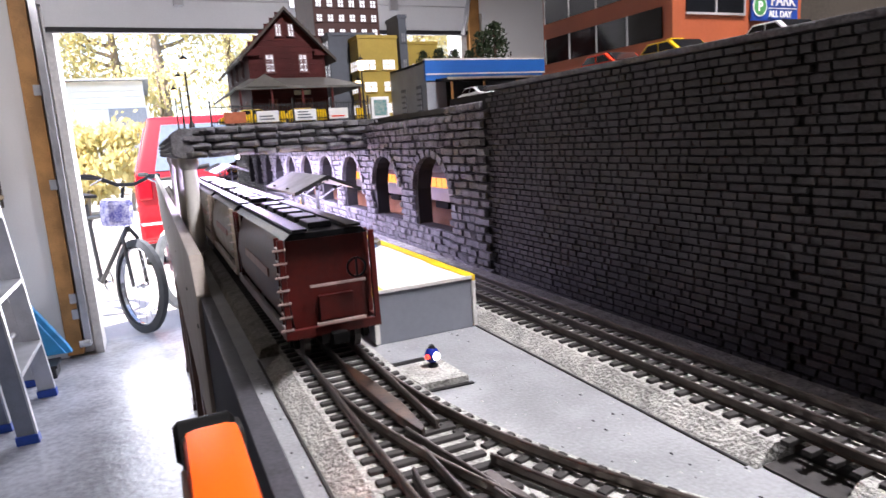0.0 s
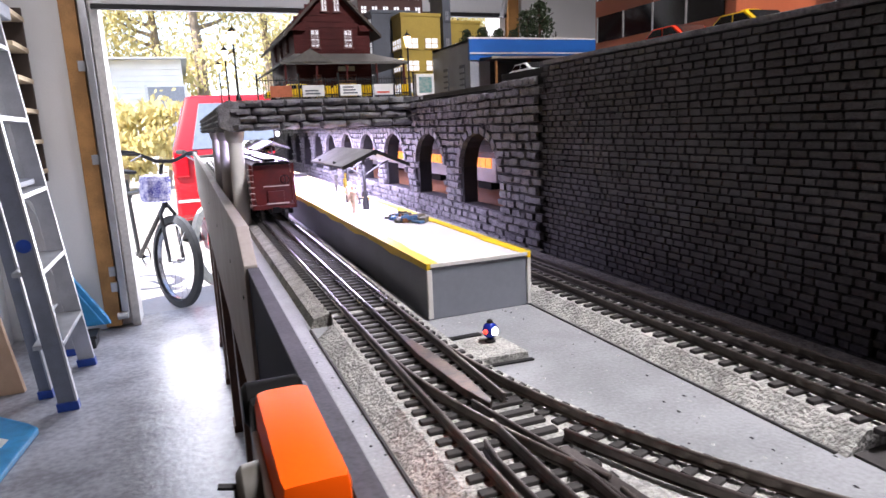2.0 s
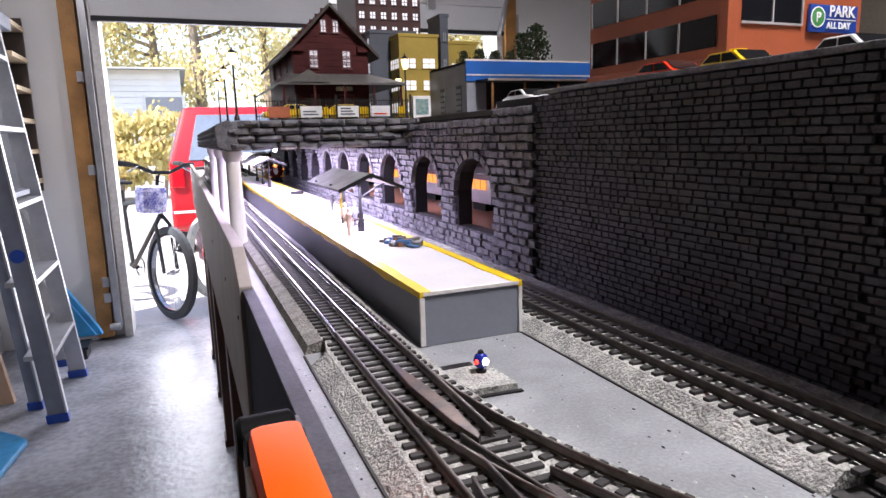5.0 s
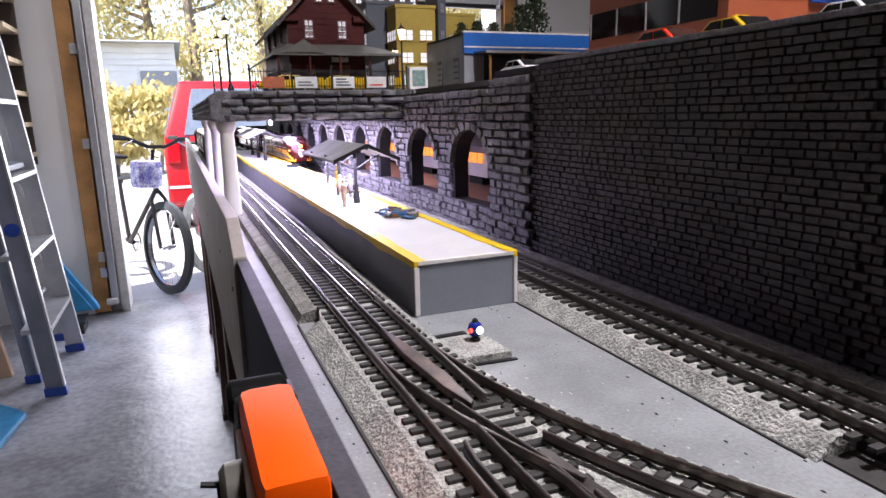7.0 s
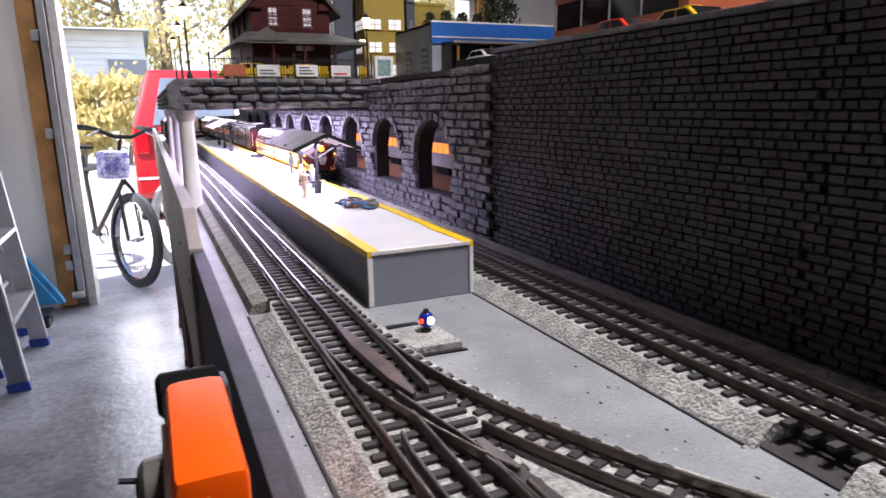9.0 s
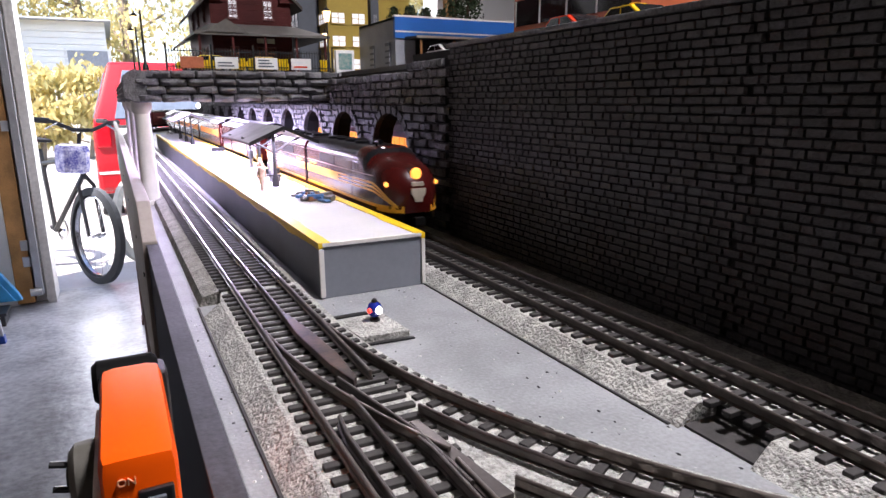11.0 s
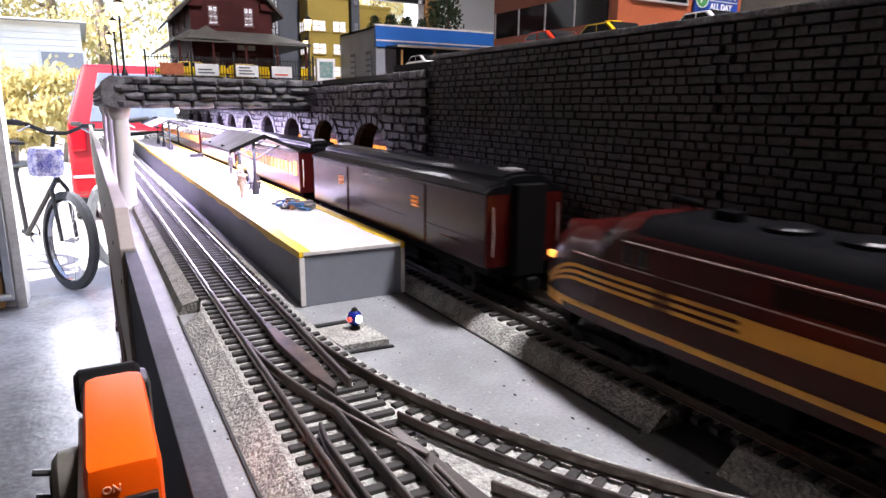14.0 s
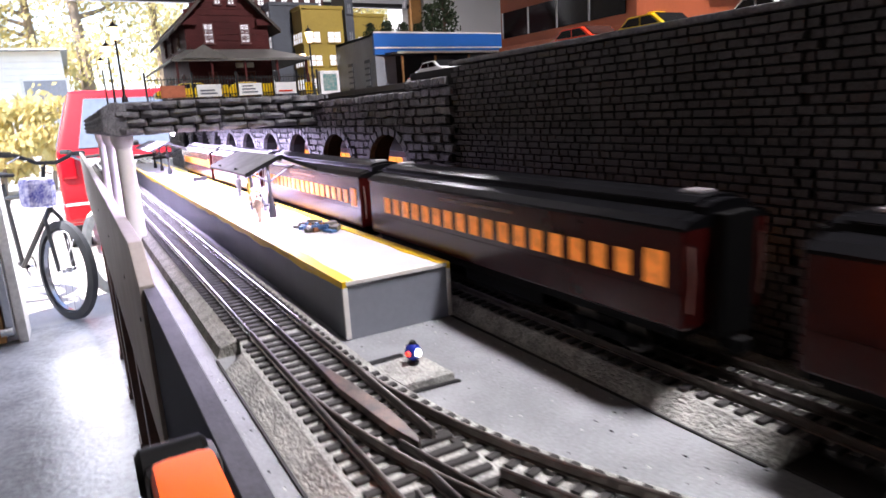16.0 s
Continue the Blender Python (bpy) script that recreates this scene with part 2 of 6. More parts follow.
def table_flecks():
    """Loose crumbs of ballast and chips of paint lying on the bare table."""
    rnd = random.Random(31)
    for name, m, n, label in (("ballast_crumbs", FLECK_PALE, 150, "scattered pale crumbs of ballast on the table"), ("dark_chips", MORTAR, 90, "scattered dark chips on the table")):
        s = Shape()
        for k in range(n):
            x, y = rnd.uniform(0.049, 0.057) if k % 4 == 0 else rnd.uniform(0.135, 0.221), rnd.uniform(-0.05, 0.4)
            r, a = rnd.uniform(0.0003, 0.0011), rnd.uniform(0, 3)
            base = [(x + r * rnd.uniform(0.6, 1.3) * math.cos(a + q * 1.257), y + r * 1.6 * rnd.uniform(0.6, 1.3) * math.sin(a + q * 1.257), TZ - 0.0001) for q in range(5)]
            s.add(base + [(x, y, TZ + r * 0.55)], [(q, (q + 1) % 5, 5) for q in range(5)])
        tagged(part(name, s, m), label, "crumbs", kind="stuff")


table_flecks()


def fascia():
    th = thing("table_fascia", pose(0, 0, 0), "navy painted fascia board along the table edge", "fascia", kind="structure")
    part("board", Shape().box(0.036, 0.046, -0.6, 0.655, 0.84, TZ - 0.001), NAVY, th, bevel=0.0015)
    part("worn_edge", Shape().box(0.0355, 0.0468, -0.6, 0.655, TZ - 0.001, TZ + 0.0012), NAVY_EDGE, th, "scuffed grey upper edge of the board", bevel=0.0005)
    th2 = thing("edge_plank", pose(0, 0, 0), "whitewashed rough wooden plank rising above the table edge", "plank", kind="structure")
    part("plank", Shape().prism([(0.66, 0.88), (3.95, 0.88), (3.95, TZ + 0.036), (0.72, TZ + 0.036), (0.655, TZ + 0.004)], "x", 0.032, 0.046), PLANK, th2, bevel=0.0015)
    for y in (0.7, 0.92, 1.3, 1.75):
        part("nail", Shape().tube([(0.0325, y, 1.03), (0.031, y, 1.03)], 0.0025, 8), BLACK, th2)


fascia()


def table_leg(x, y, w=0.07):
    th = thing("table_leg", pose(x, y, 0), "dark brown wooden leg under the train table", "table leg", "legs of the train table")
    part("post", Shape().box(-w / 2, w / 2, -0.045, 0.045, 0, TZ - 0.02), WOOD_DARK, th, bevel=0.004)
    part("foot_block", Shape().box(-w / 2 - 0.006, w / 2 + 0.006, -0.05, 0.05, 0, 0.03), WOOD_DARK, th, bevel=0.003)


for ly in (0.95, 1.75, 2.6, 3.15, 3.75):
    table_leg(0.09, ly)
for ly in (-0.4, 0.95, 2.6, 3.75):
    table_leg(2.1, ly)

# ---- roadbed and track ----
RAILZ = 1.086
GAUGE = 0.0338
LX, RX = 0.0975, 0.2605          # centre lines of the two straight tracks
ARC_R, ARC_Y = 0.457, 0.335      # the switch's curved route leaves the straight here


def roadbed_left():
    th = thing("roadbed", pose(0, 0, 0), "grey foam ballast roadbed with bevelled shoulder", "roadbed", "track roadbeds", kind="structure")
    part("strip", Shape().prism([(0.0585, TZ), (0.135, TZ), (0.127, TZ + 0.0092), (0.0715, TZ + 0.0092), (0.061, TZ + 0.0066)], "y", 0.425, 3.0), BALLAST_SIDE, th)
    th = thing("roadbed", pose(0, 0, 0), "flat speckled ballast sheet under the track switch", "roadbed", "track roadbeds", kind="structure")
    edge = [(LX + ARC_R - (ARC_R - 0.0295) * math.cos(radians(k)), ARC_Y - (ARC_R - 0.0295) * math.sin(radians(k))) for k in range(74, -1, -4)]
    part("sheet", Shape().prism([(0.0695, -0.55), (0.5, -0.55)] + edge + [(0.127, 0.425), (0.0735, 0.425), (0.0695, 0.4)], "z", TZ + 0.0005, TZ + 0.0092), BALLAST, th)
    part("shoulder", Shape().prism([(0.0582, TZ + 0.0004), (0.0695, TZ + 0.0004), (0.0695, TZ + 0.0091)], "y", -0.55, 0.4), BALLAST, th)
    part("seam", Shape().box(0.0566, 0.058, -0.55, 0.42, TZ, TZ + 0.0012), TIE, th, "thin black gap beside the sheet")


def roadbed_right():
    th = thing("roadbed", pose(0, 0, 0), "pale grey textured foam ballast roadbed along the brick wall", "roadbed", "track roadbeds", kind="structure")
    prof = [(0.2225, TZ), (0.312, TZ), (0.305, TZ + 0.0092), (0.2335, TZ + 0.0092)]
    part("strip", Shape().prism(prof, "y", 0.148, 3.0), BALLAST, th)
    part("strip", Shape().prism(prof, "y", -0.55, 0.112), BALLAST, th)
    part("bridge_strip", Shape().prism([(0.246, TZ), (0.312, TZ), (0.305, TZ + 0.0092), (0.246, TZ + 0.0092)], "y", 0.112, 0.148), BALLAST, th)
    # Black face and floor sheet added so the notch reads as a dark recess.
    part("gap_face", Shape().box(0.2452, 0.2458, 0.113, 0.147, TZ, TZ + 0.0068), BLACK, th, "cut face of the missing shoulder, blackened like the recess")
    part("gap_dark_sheet", Shape().box(0.226, 0.2452, 0.1125, 0.1475, TZ, TZ + 0.0012), TIE, th, "black sheet added to darken the floor of the missing shoulder")
    part("shoulder_seam", Shape().box(0.2208, 0.2222, 0.152, 3.0, TZ, TZ + 0.0009), BLACK, th)


roadbed_left()
roadbed_right()


def rail_profile(shape, pts, z0=RAILZ - 0.0050, z1=RAILZ, r=0.00095):
    """A tubular rail with a flat foot, a pinched web and a round head, along points in plan."""
    head = [(r * math.sin(radians(a)), z1 - r + r * math.cos(radians(a))) for a in (130, 90, 55, 20, -20, -55, -90, -130)]
    prof = [(-0.0014, z0), (0.0014, z0), (0.0012, z0 + 0.0006), (0.0005, z0 + 0.0009)] + head + [(-0.0005, z0 + 0.0009), (-0.0012, z0 + 0.0006)]
    n, v, f = len(prof), [], []
    for i, p in enumerate(pts):
        a, b = Vector(pts[max(i - 1, 0)]), Vector(pts[min(i + 1, len(pts) - 1)])
        d = (b - a).normalized()
        nx, ny = -d.y, d.x
        v += [(p[0] + nx * q[0], p[1] + ny * q[0], q[1]) for q in prof]
    for i in range(len(pts) - 1):
        for k in range(n):
            f.append((i * n + k, i * n + (k + 1) % n, (i + 1) * n + (k + 1) % n, (i + 1) * n + k))
    f += [tuple(range(n))[::-1], tuple(range((len(pts) - 1) * n, len(pts) * n))]
    return shape.add(v, f)


TIE_MESH = Shape().box(-0.0252, 0.0252, -0.0021, 0.0021, 0, 0.0026).mesh("tie", 0.0005)
TIE_MESH.materials.append(TIE)


def tie(parent, x, y, turn=0.0, z=TZ + 0.0084, scale=1.0):
    ob = part("tie", TIE_MESH, None, parent, m=pose(x, y, z, 0, 0, turn) @ Matrix.Diagonal((scale, 1, 1, 1)))
    return ob




def straight(name, cx, y0, y1, ties, label, steel):
    th = thing(name, pose(0, 0, 0), label, "train track", "model train tracks", kind="structure")
    for k, c in enumerate((cx - GAUGE / 2, cx, cx + GAUGE / 2)):
        part("rail" if k != 1 else "centre_rail", rail_profile(Shape(), [(c, y0), (c, (y0 + y1) / 2), (c, y1)]), steel if k != 1 or steel is SHINY else CENTRE_RAIL, th, "" if k != 1 else "darkened centre rail")
    y = ties[0]
    while y < ties[1]:
        tie(th, cx, y)
        y += 0.0102
    rest = Shape()
    while y < y1:
        rest.box(cx - 0.027, cx + 0.027, y - 0.0023, y + 0.0023, TZ + 0.0084, TZ + 0.0110)
        y += 0.0102
    if rest.v:
        part("far_ties", rest, TIE, th, kind="stuff")
    return th


straight("train_track", RX, -0.55, 3.0, (-0.1, 1.6), "three-rail model train track on dark ties beside the brick wall", WALL_RAIL)
straight("train_track", LX, 0.42, 3.0, (0.425, 2.2), "three-rail model train track with shiny worn rails beside the platform", SHINY)


def arc(r, a0, a1, n=26, cx=LX + ARC_R):
    """Plan points of the curved route: a in degrees from where it leaves the straight."""
    return [(cx - r * math.cos(radians(a0 + (a1 - a0) * i / n)), ARC_Y - r * math.sin(radians(a0 + (a1 - a0) * i / n))) for i in range(n + 1)]


def far_curve(cx, r, material_label):
    th = thing("train_track", pose(0, 0, 0), material_label, "train track", "model train tracks", kind="structure")
    for k, o in enumerate((-GAUGE / 2, 0, GAUGE / 2)):
        pts = [(cx + r - (r - o) * math.cos(radians(a)), 3.0 + (r - o) * math.sin(radians(a))) for a in range(0, 91, 5)] + [(2.75, 3.0 + r - o)]
        part("rail" if k != 1 else "centre_rail", rail_profile(Shape(), pts), RAIL, th)
    sh = Shape()
    for i in range(int(r * 1.57 / 0.0102)):
        a = i * 0.0102 / r
        m = Matrix.Translation((cx + r - r * math.cos(a), 3.0 + r * math.sin(a), 0)) @ Matrix.Rotation(-a, 4, "Z")
        sh.box(-0.027, 0.027, -0.0023, 0.0023, TZ, TZ + 0.0110, m)
    part("far_ties", sh, TIE, th, kind="stuff")


far_curve(LX, 0.70, "curved three-rail track at the far end of the table")
far_curve(RX, 0.45, "curved three-rail track at the far end of the table")


def switch():
    """Track switch: the straight route and a curved route to the right."""
    th = thing("track_switch", pose(0, 0, 0), "three-rail track switch with copper-brown centre plate", "track switch", kind="structure")
    g = GAUGE / 2
    part("stock_rail", rail_profile(Shape(), [(LX - g, 0.42), (LX - g, 0.1), (LX - g, -0.55)]), RAIL, th, "dark brown worn outer rail")
    part("curved_stock_rail", rail_profile(Shape(), [(LX + g, 0.42)] + arc(ARC_R - g, 0, 75)), RAIL, th)
    # the straight route's right rail, cut where the curved route crosses
    part("closure_rail", rail_profile(Shape(), [(LX + g, 0.150), (LX + g, -0.1), (LX + g, -0.55)]), RAIL, th)
    part("point_rail", rail_profile(Shape(), arc(ARC_R + g, 2.5, 22, 12)), RAIL, th, "slim moving point rail")
    part("curved_rail", rail_profile(Shape(), arc(ARC_R + g, 25.5, 75)), RAIL, th)
    part("frog_rail", rail_profile(Shape(), [(LX + g, 0.33), (LX + g - 0.0006, 0.235)]), RAIL, th)
    part("centre_rail", rail_profile(Shape(), [(LX, 0.42), (LX, 0.335)]), CENTRE_RAIL, th)
    part("centre_rail", rail_profile(Shape(), [(LX, 0.215), (LX, 0.1), (LX, -0.55)]), CENTRE_RAIL, th)
    part("centre_rail", rail_profile(Shape(), arc(ARC_R, 18, 75)), CENTRE_RAIL, th)
    tip = [(LX - 0.001, 0.345), (LX + 0.002, 0.335), (LX + 0.0065, 0.30), (LX + 0.0095, 0.262), (LX + 0.0085, 0.232), (LX + 0.0055, 0.228), (LX + 0.0015, 0.25), (LX - 0.002, 0.30)]
    part("centre_plate", Shape().prism(tip, "z", RAILZ - 0.0045, RAILZ - 0.0003), COPPER, th, "copper-brown plate between the rails, mottled darker", bevel=0.0005)
    part("wing_rail", rail_profile(Shape(), [(LX + 0.0005, 0.236), (LX + 0.0125, 0.175), (LX + 0.0145, 0.135)]), CENTRE_RAIL, th)
    part("guard_rail", rail_profile(Shape(), [(LX - g + 0.0065, 0.20), (LX - g + 0.0046, 0.185), (LX - g + 0.0046, 0.12), (LX - g + 0.0065, 0.105)]), CENTRE_RAIL, th)
    part("guard_rail", rail_profile(Shape(), [(LX + g - 0.006, 0.17), (LX + g - 0.0045, 0.16), (LX + g - 0.0045, 0.115)]), CENTRE_RAIL, th)
    part("frog", Shape().prism([(LX + g - 0.003, 0.185), (LX + g + 0.001, 0.185), (LX + g + 0.008, 0.125), (LX + g - 0.002, 0.125)], "z", RAILZ - 0.005, RAILZ - 0.002), CENTRE_RAIL, th, "small dark cast frog", bevel=0.0005)
    z = TZ + 0.0084
    y = 0.409
    while y > -0.45:
        tie(th, LX, y, 0, z)
        y -= 0.0102
    a = 2.2
    while a < 72:
        if a < 27:
            r = ARC_R - 0.018
            px, py = LX + ARC_R - r * math.cos(radians(a)), ARC_Y - r * math.sin(radians(a))
            tie(th, px + 0.0005 * math.cos(radians(a)), py, a * 0.8, z - 0.0004, 0.36)
        else:
            r = ARC_R
            tie(th, LX + ARC_R - r * math.cos(radians(a)), ARC_Y - r * math.sin(radians(a)), a, z - 0.0004)
        a += 1.28
    # pads and slot of the switch machine
    th2 = thing("switch_pad", pose(0, 0, 0), "speckled ballast pad with a black slot on the table", "track pad")
    part("pad", Shape().prism([(0.13, 0.337), (0.161, 0.343), (0.164, 0.302), (0.134, 0.304)], "z", TZ, TZ + 0.005), BALLAST, th2)
    part("slot", Shape().box(0.118, 0.152, 0.3405, 0.3455, TZ + 0.005, TZ + 0.0058), BLACK, th2)
    part("slot", Shape().prism([(0.133, 0.3005), (0.166, 0.2985), (0.166, 0.3015), (0.133, 0.3035)], "z", TZ + 0.0002, TZ + 0.0012), BLACK, th2)


switch()


# ---- station platform ----
PLZ = 1.111


def platform():
    th = thing("station_platform", pose(0, 0, 0), "long grey wooden station platform with yellow painted edges", "platform")
    x0, x1, y0, y1 = 0.1395, 0.2215, 0.4015, 2.15
    part("body", Shape().box(x0, x1, y0, y1, TZ, PLZ - 0.001), SHADED_SIDE, th, bevel=0.0008)
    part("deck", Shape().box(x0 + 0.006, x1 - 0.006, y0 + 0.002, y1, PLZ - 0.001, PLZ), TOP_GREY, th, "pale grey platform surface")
    rnd = random.Random(4)
    for side in (0, 1):
        s = Shape()
        n = 60
        v, f = [], []
        for i in range(n + 1):
            y = y0 - 0.001 + (y1 - y0) * i / n
            w = 0.0085 + rnd.uniform(-0.0012, 0.0012)
            drop = 0.0055 + rnd.uniform(-0.0018, 0.0018)
            if side == 0:
                q = [(x0 - 0.0008, PLZ - drop), (x0 - 0.0008, PLZ + 0.0006), (x0 + w, PLZ + 0.0007), (x0 + w, PLZ - 0.0005)]
            else:
                q = [(x1 - w, PLZ - 0.0005), (x1 - w, PLZ + 0.0007), (x1 + 0.0008, PLZ + 0.0006), (x1 + 0.0008, PLZ - drop)]
            v += [(a, y, b) for a, b in q]
        for i in range(n):
            for k in range(3):
                f.append((i * 4 + k, i * 4 + k + 1, i * 4 + 4 + k + 1, i * 4 + 4 + k))
        f.append((0, 1, 2, 3))
        s.add(v, f)
        part("yellow_edge", s, YELLOW, th, "hand-painted yellow safety strip")
    part("corner_trim", Shape().box(x0 - 0.0008, x0 + 0.003, y0 - 0.0012, y0 + 0.001, TZ + 0.001, PLZ - 0.004), WHITE_TAPE, th, "chipped white corner edge", bevel=0.0004)
    part("corner_trim", Shape().box(x1 - 0.0022, x1 + 0.0008, y0 - 0.0012, y0 + 0.001, TZ + 0.001, PLZ - 0.004), WHITE_TAPE, th, "chipped white corner edge", bevel=0.0004)
    part("front_trim", Shape().box(x0 + 0.002, x1 - 0.002, y0 - 0.0012, y0 + 0.002, PLZ - 0.0025, PLZ + 0.0004), WHITE_TAPE, th, "rough white paper edge", bevel=0.0004)


platform()

# ---- brick retaining wall with arches ----
WX = 0.318
WTOP = 1.262
ROW, LEN = 0.0052, 0.0118
SEAM = 0.2                       # where two wall panels meet
ARCHES = [0.69 + 0.1665 * i for i in range(10)]
AW, SILL, SPRING, ATOP = 0.055, 1.106, 1.152, 1.195


def arch_z(dy):
    """Height of the arch's underside at dy from its middle."""
    return SPRING + (ATOP - SPRING) * math.sqrt(max(0.0, 1 - (dy / AW) ** 2))


def in_arch(y, z, pad=0.0):
    for c in ARCHES:
        if abs(y - c) < AW + pad and SILL - pad < z < arch_z(min(abs(y - c), AW) * AW / (AW + pad)) + pad:
            return True
    return False


def wall_backing():
    th = thing("wall_brick", pose(0, 0, 0), "dark grey painted model brick retaining wall with arched openings", "brick wall", kind="structure")
    part("backing", Shape().box(WX + 0.003, WX + 0.022, -0.6, 0.632, TZ, WTOP - 0.004), MORTAR, th)
    s = Shape()
    y = 0.632
    x0, x1 = WX + 0.003, WX + 0.022
    top = 1.244
    for c in ARCHES:
        s.box(x0, x1, y, c - AW, TZ, top)
        s.box(x0, x1, c - AW, c + AW, TZ, SILL)
        n = 12
        for i in range(n):
            a, b = c - AW + 2 * AW * i / n, c - AW + 2 * AW * (i + 1) / n
            s.prism([(a, arch_z(a - c)), (b, arch_z(b - c)), (b, top), (a, top)], "x", x0, x1)
        y = c + AW
    s.box(x0, x1, y, 2.6, TZ, top)
    part("arcade_backing", s, MORTAR, th)
    return th


def brick_mesh(rnd, length, height, deep=0.0013, u=0.93, w=0.84):
    """A worn block: a flat uneven face rounded off to its joints."""
    l, h = length / 2, height / 2
    v = []
    for a in (-1, -u, 0, u, 1):
        for b in (-1, -w, w, 1):
            rim = abs(a) == 1 or abs(b) == 1
            x = 0.0012 if rim else -deep * (1 + rnd.uniform(-0.3, 0.3))
            v.append((x, a * l + rnd.uniform(-0.035, 0.035) * length, b * h + rnd.uniform(-0.05, 0.05) * height))
    return v, [(i * 4 + j, i * 4 + j + 1, i * 4 + j + 5, i * 4 + j + 4) for i in range(4) for j in range(3)]


def pillow_mesh(rnd, length, height, deep):
    """A rock-faced stone that bulges in the middle."""
    l, h = length / 2, height / 2
    v = []
    for a in (-1, -0.8, -0.3, 0.3, 0.8, 1):
        for b in (-1, -0.62, 0, 0.62, 1):
            k = (1 - abs(a) ** 5) * (1 - abs(b) ** 2.6)
            v.append((-deep * k * (1 + rnd.uniform(-0.45, 0.35)), a * l, b * h + rnd.uniform(-0.06, 0.06) * height))
    return v, [(i * 5 + j, i * 5 + j + 1, i * 5 + j + 6, i * 5 + j + 5) for i in range(5) for j in range(4)]


def build_wall():
    th = wall_backing()
    rnd = random.Random(11)
    kinds = []
    for k in range(12):
        ln = LEN * (0.62, 0.85, 1.0, 1.2)[k % 4]
        v, f = brick_mesh(rnd, ln - 0.0010, ROW - 0.0008)
        me = Shape().add(v, f).mesh("brick", 0.0, True)
        me.materials.append(BRICK)
        kinds.append((ln, me))
    far, plain = Shape(), Shape()
    z, row = TZ + ROW / 2 + 0.001, 0
    while z < WTOP:
        y = -0.5 + rnd.uniform(0, LEN)
        seam = SEAM + (0.0035 if row % 2 else -0.0035)
        while y < 0.535:
            ln, me = kinds[rnd.randrange(12)]
            if y < seam < y + ln:
                if seam - y > 0.003:
                    v, f = brick_mesh(rnd, seam - y - 0.0010, ROW - 0.0008)
                    plain.add([(WX + a, (y + seam) / 2 + b, z + c) for a, b, c in v], f)
                y = seam + 0.0008
            push = rnd.uniform(-0.0004, 0.0004) + (0.0006 if y < SEAM else 0.0)
            if SEAM - 0.03 < y < SEAM + 0.045:
                part("brick", me, None, th, m=pose(WX + push, y + ln / 2, z, rnd.uniform(-1.2, 1.2), 0, 0))
            else:
                v, f = brick_mesh(rnd, ln - 0.0010, ROW - 0.0008)
                plain.add([(WX + push + a, y + ln / 2 + b, z + c) for a, b, c in v], f)
            y += ln
        z += ROW
        row += 1
    # arcade: smaller rubble courses
    z, row = TZ + 0.0045, 0
    while z < 1.246:
        y = 0.536 + (row % 2) * 0.008
        while y < 2.55:
            ln = rnd.uniform(0.009, 0.021)
            m = y + ln / 2
            top = 1.256 if m < 0.63 else 1.246
            if not in_arch(m, z, 0.002) and not in_arch(y + 0.002, z) and not in_arch(y + ln - 0.002, z) and z < top - 0.003:
                v, f = brick_mesh(rnd, ln - 0.0008, 0.0086 * rnd.uniform(0.84, 1.04), 0.0026 * rnd.uniform(0.3, 1.4), 0.88, 0.74)
                push = 0.004 if m < 0.63 else 0.0
                dz = rnd.uniform(-0.0006, 0.0006)
                far.add([(WX - push + a, m + b, z + c + dz) for a, b, c in v], f)
            y += ln
        z += 0.009
        row += 1
    part("far_bricks", plain, BRICK, th, smooth=True, kind="stuff")
    part("rubble", far, STONE, th, smooth=True, kind="stuff")
    # voussoirs round each arch
    for c in ARCHES[:6]:
        for i in range(11):
            a = math.pi * (i + 0.5) / 11
            cy, cz = c - math.cos(a) * (AW + 0.004), SPRING + math.sin(a) * (ATOP - SPRING + 0.004)
            s = Shape().box(WX - 0.0042, WX + 0.003, -0.0062, 0.0062, -0.0045, 0.0045, Matrix.Translation((0, cy, cz)) @ Matrix.Rotation(-a + math.pi / 2, 4, "X"))
            part("arch_stone", s, STONE, th, bevel=0.0008)
    part("coping", Shape().box(WX - 0.003, WX + 0.03, -0.6, 0.535, WTOP - 0.003, WTOP + 0.001), STONE, th, "rough top edge of the wall", bevel=0.001)


# ---- town deck and stone bridge ----
DZ = 1.252


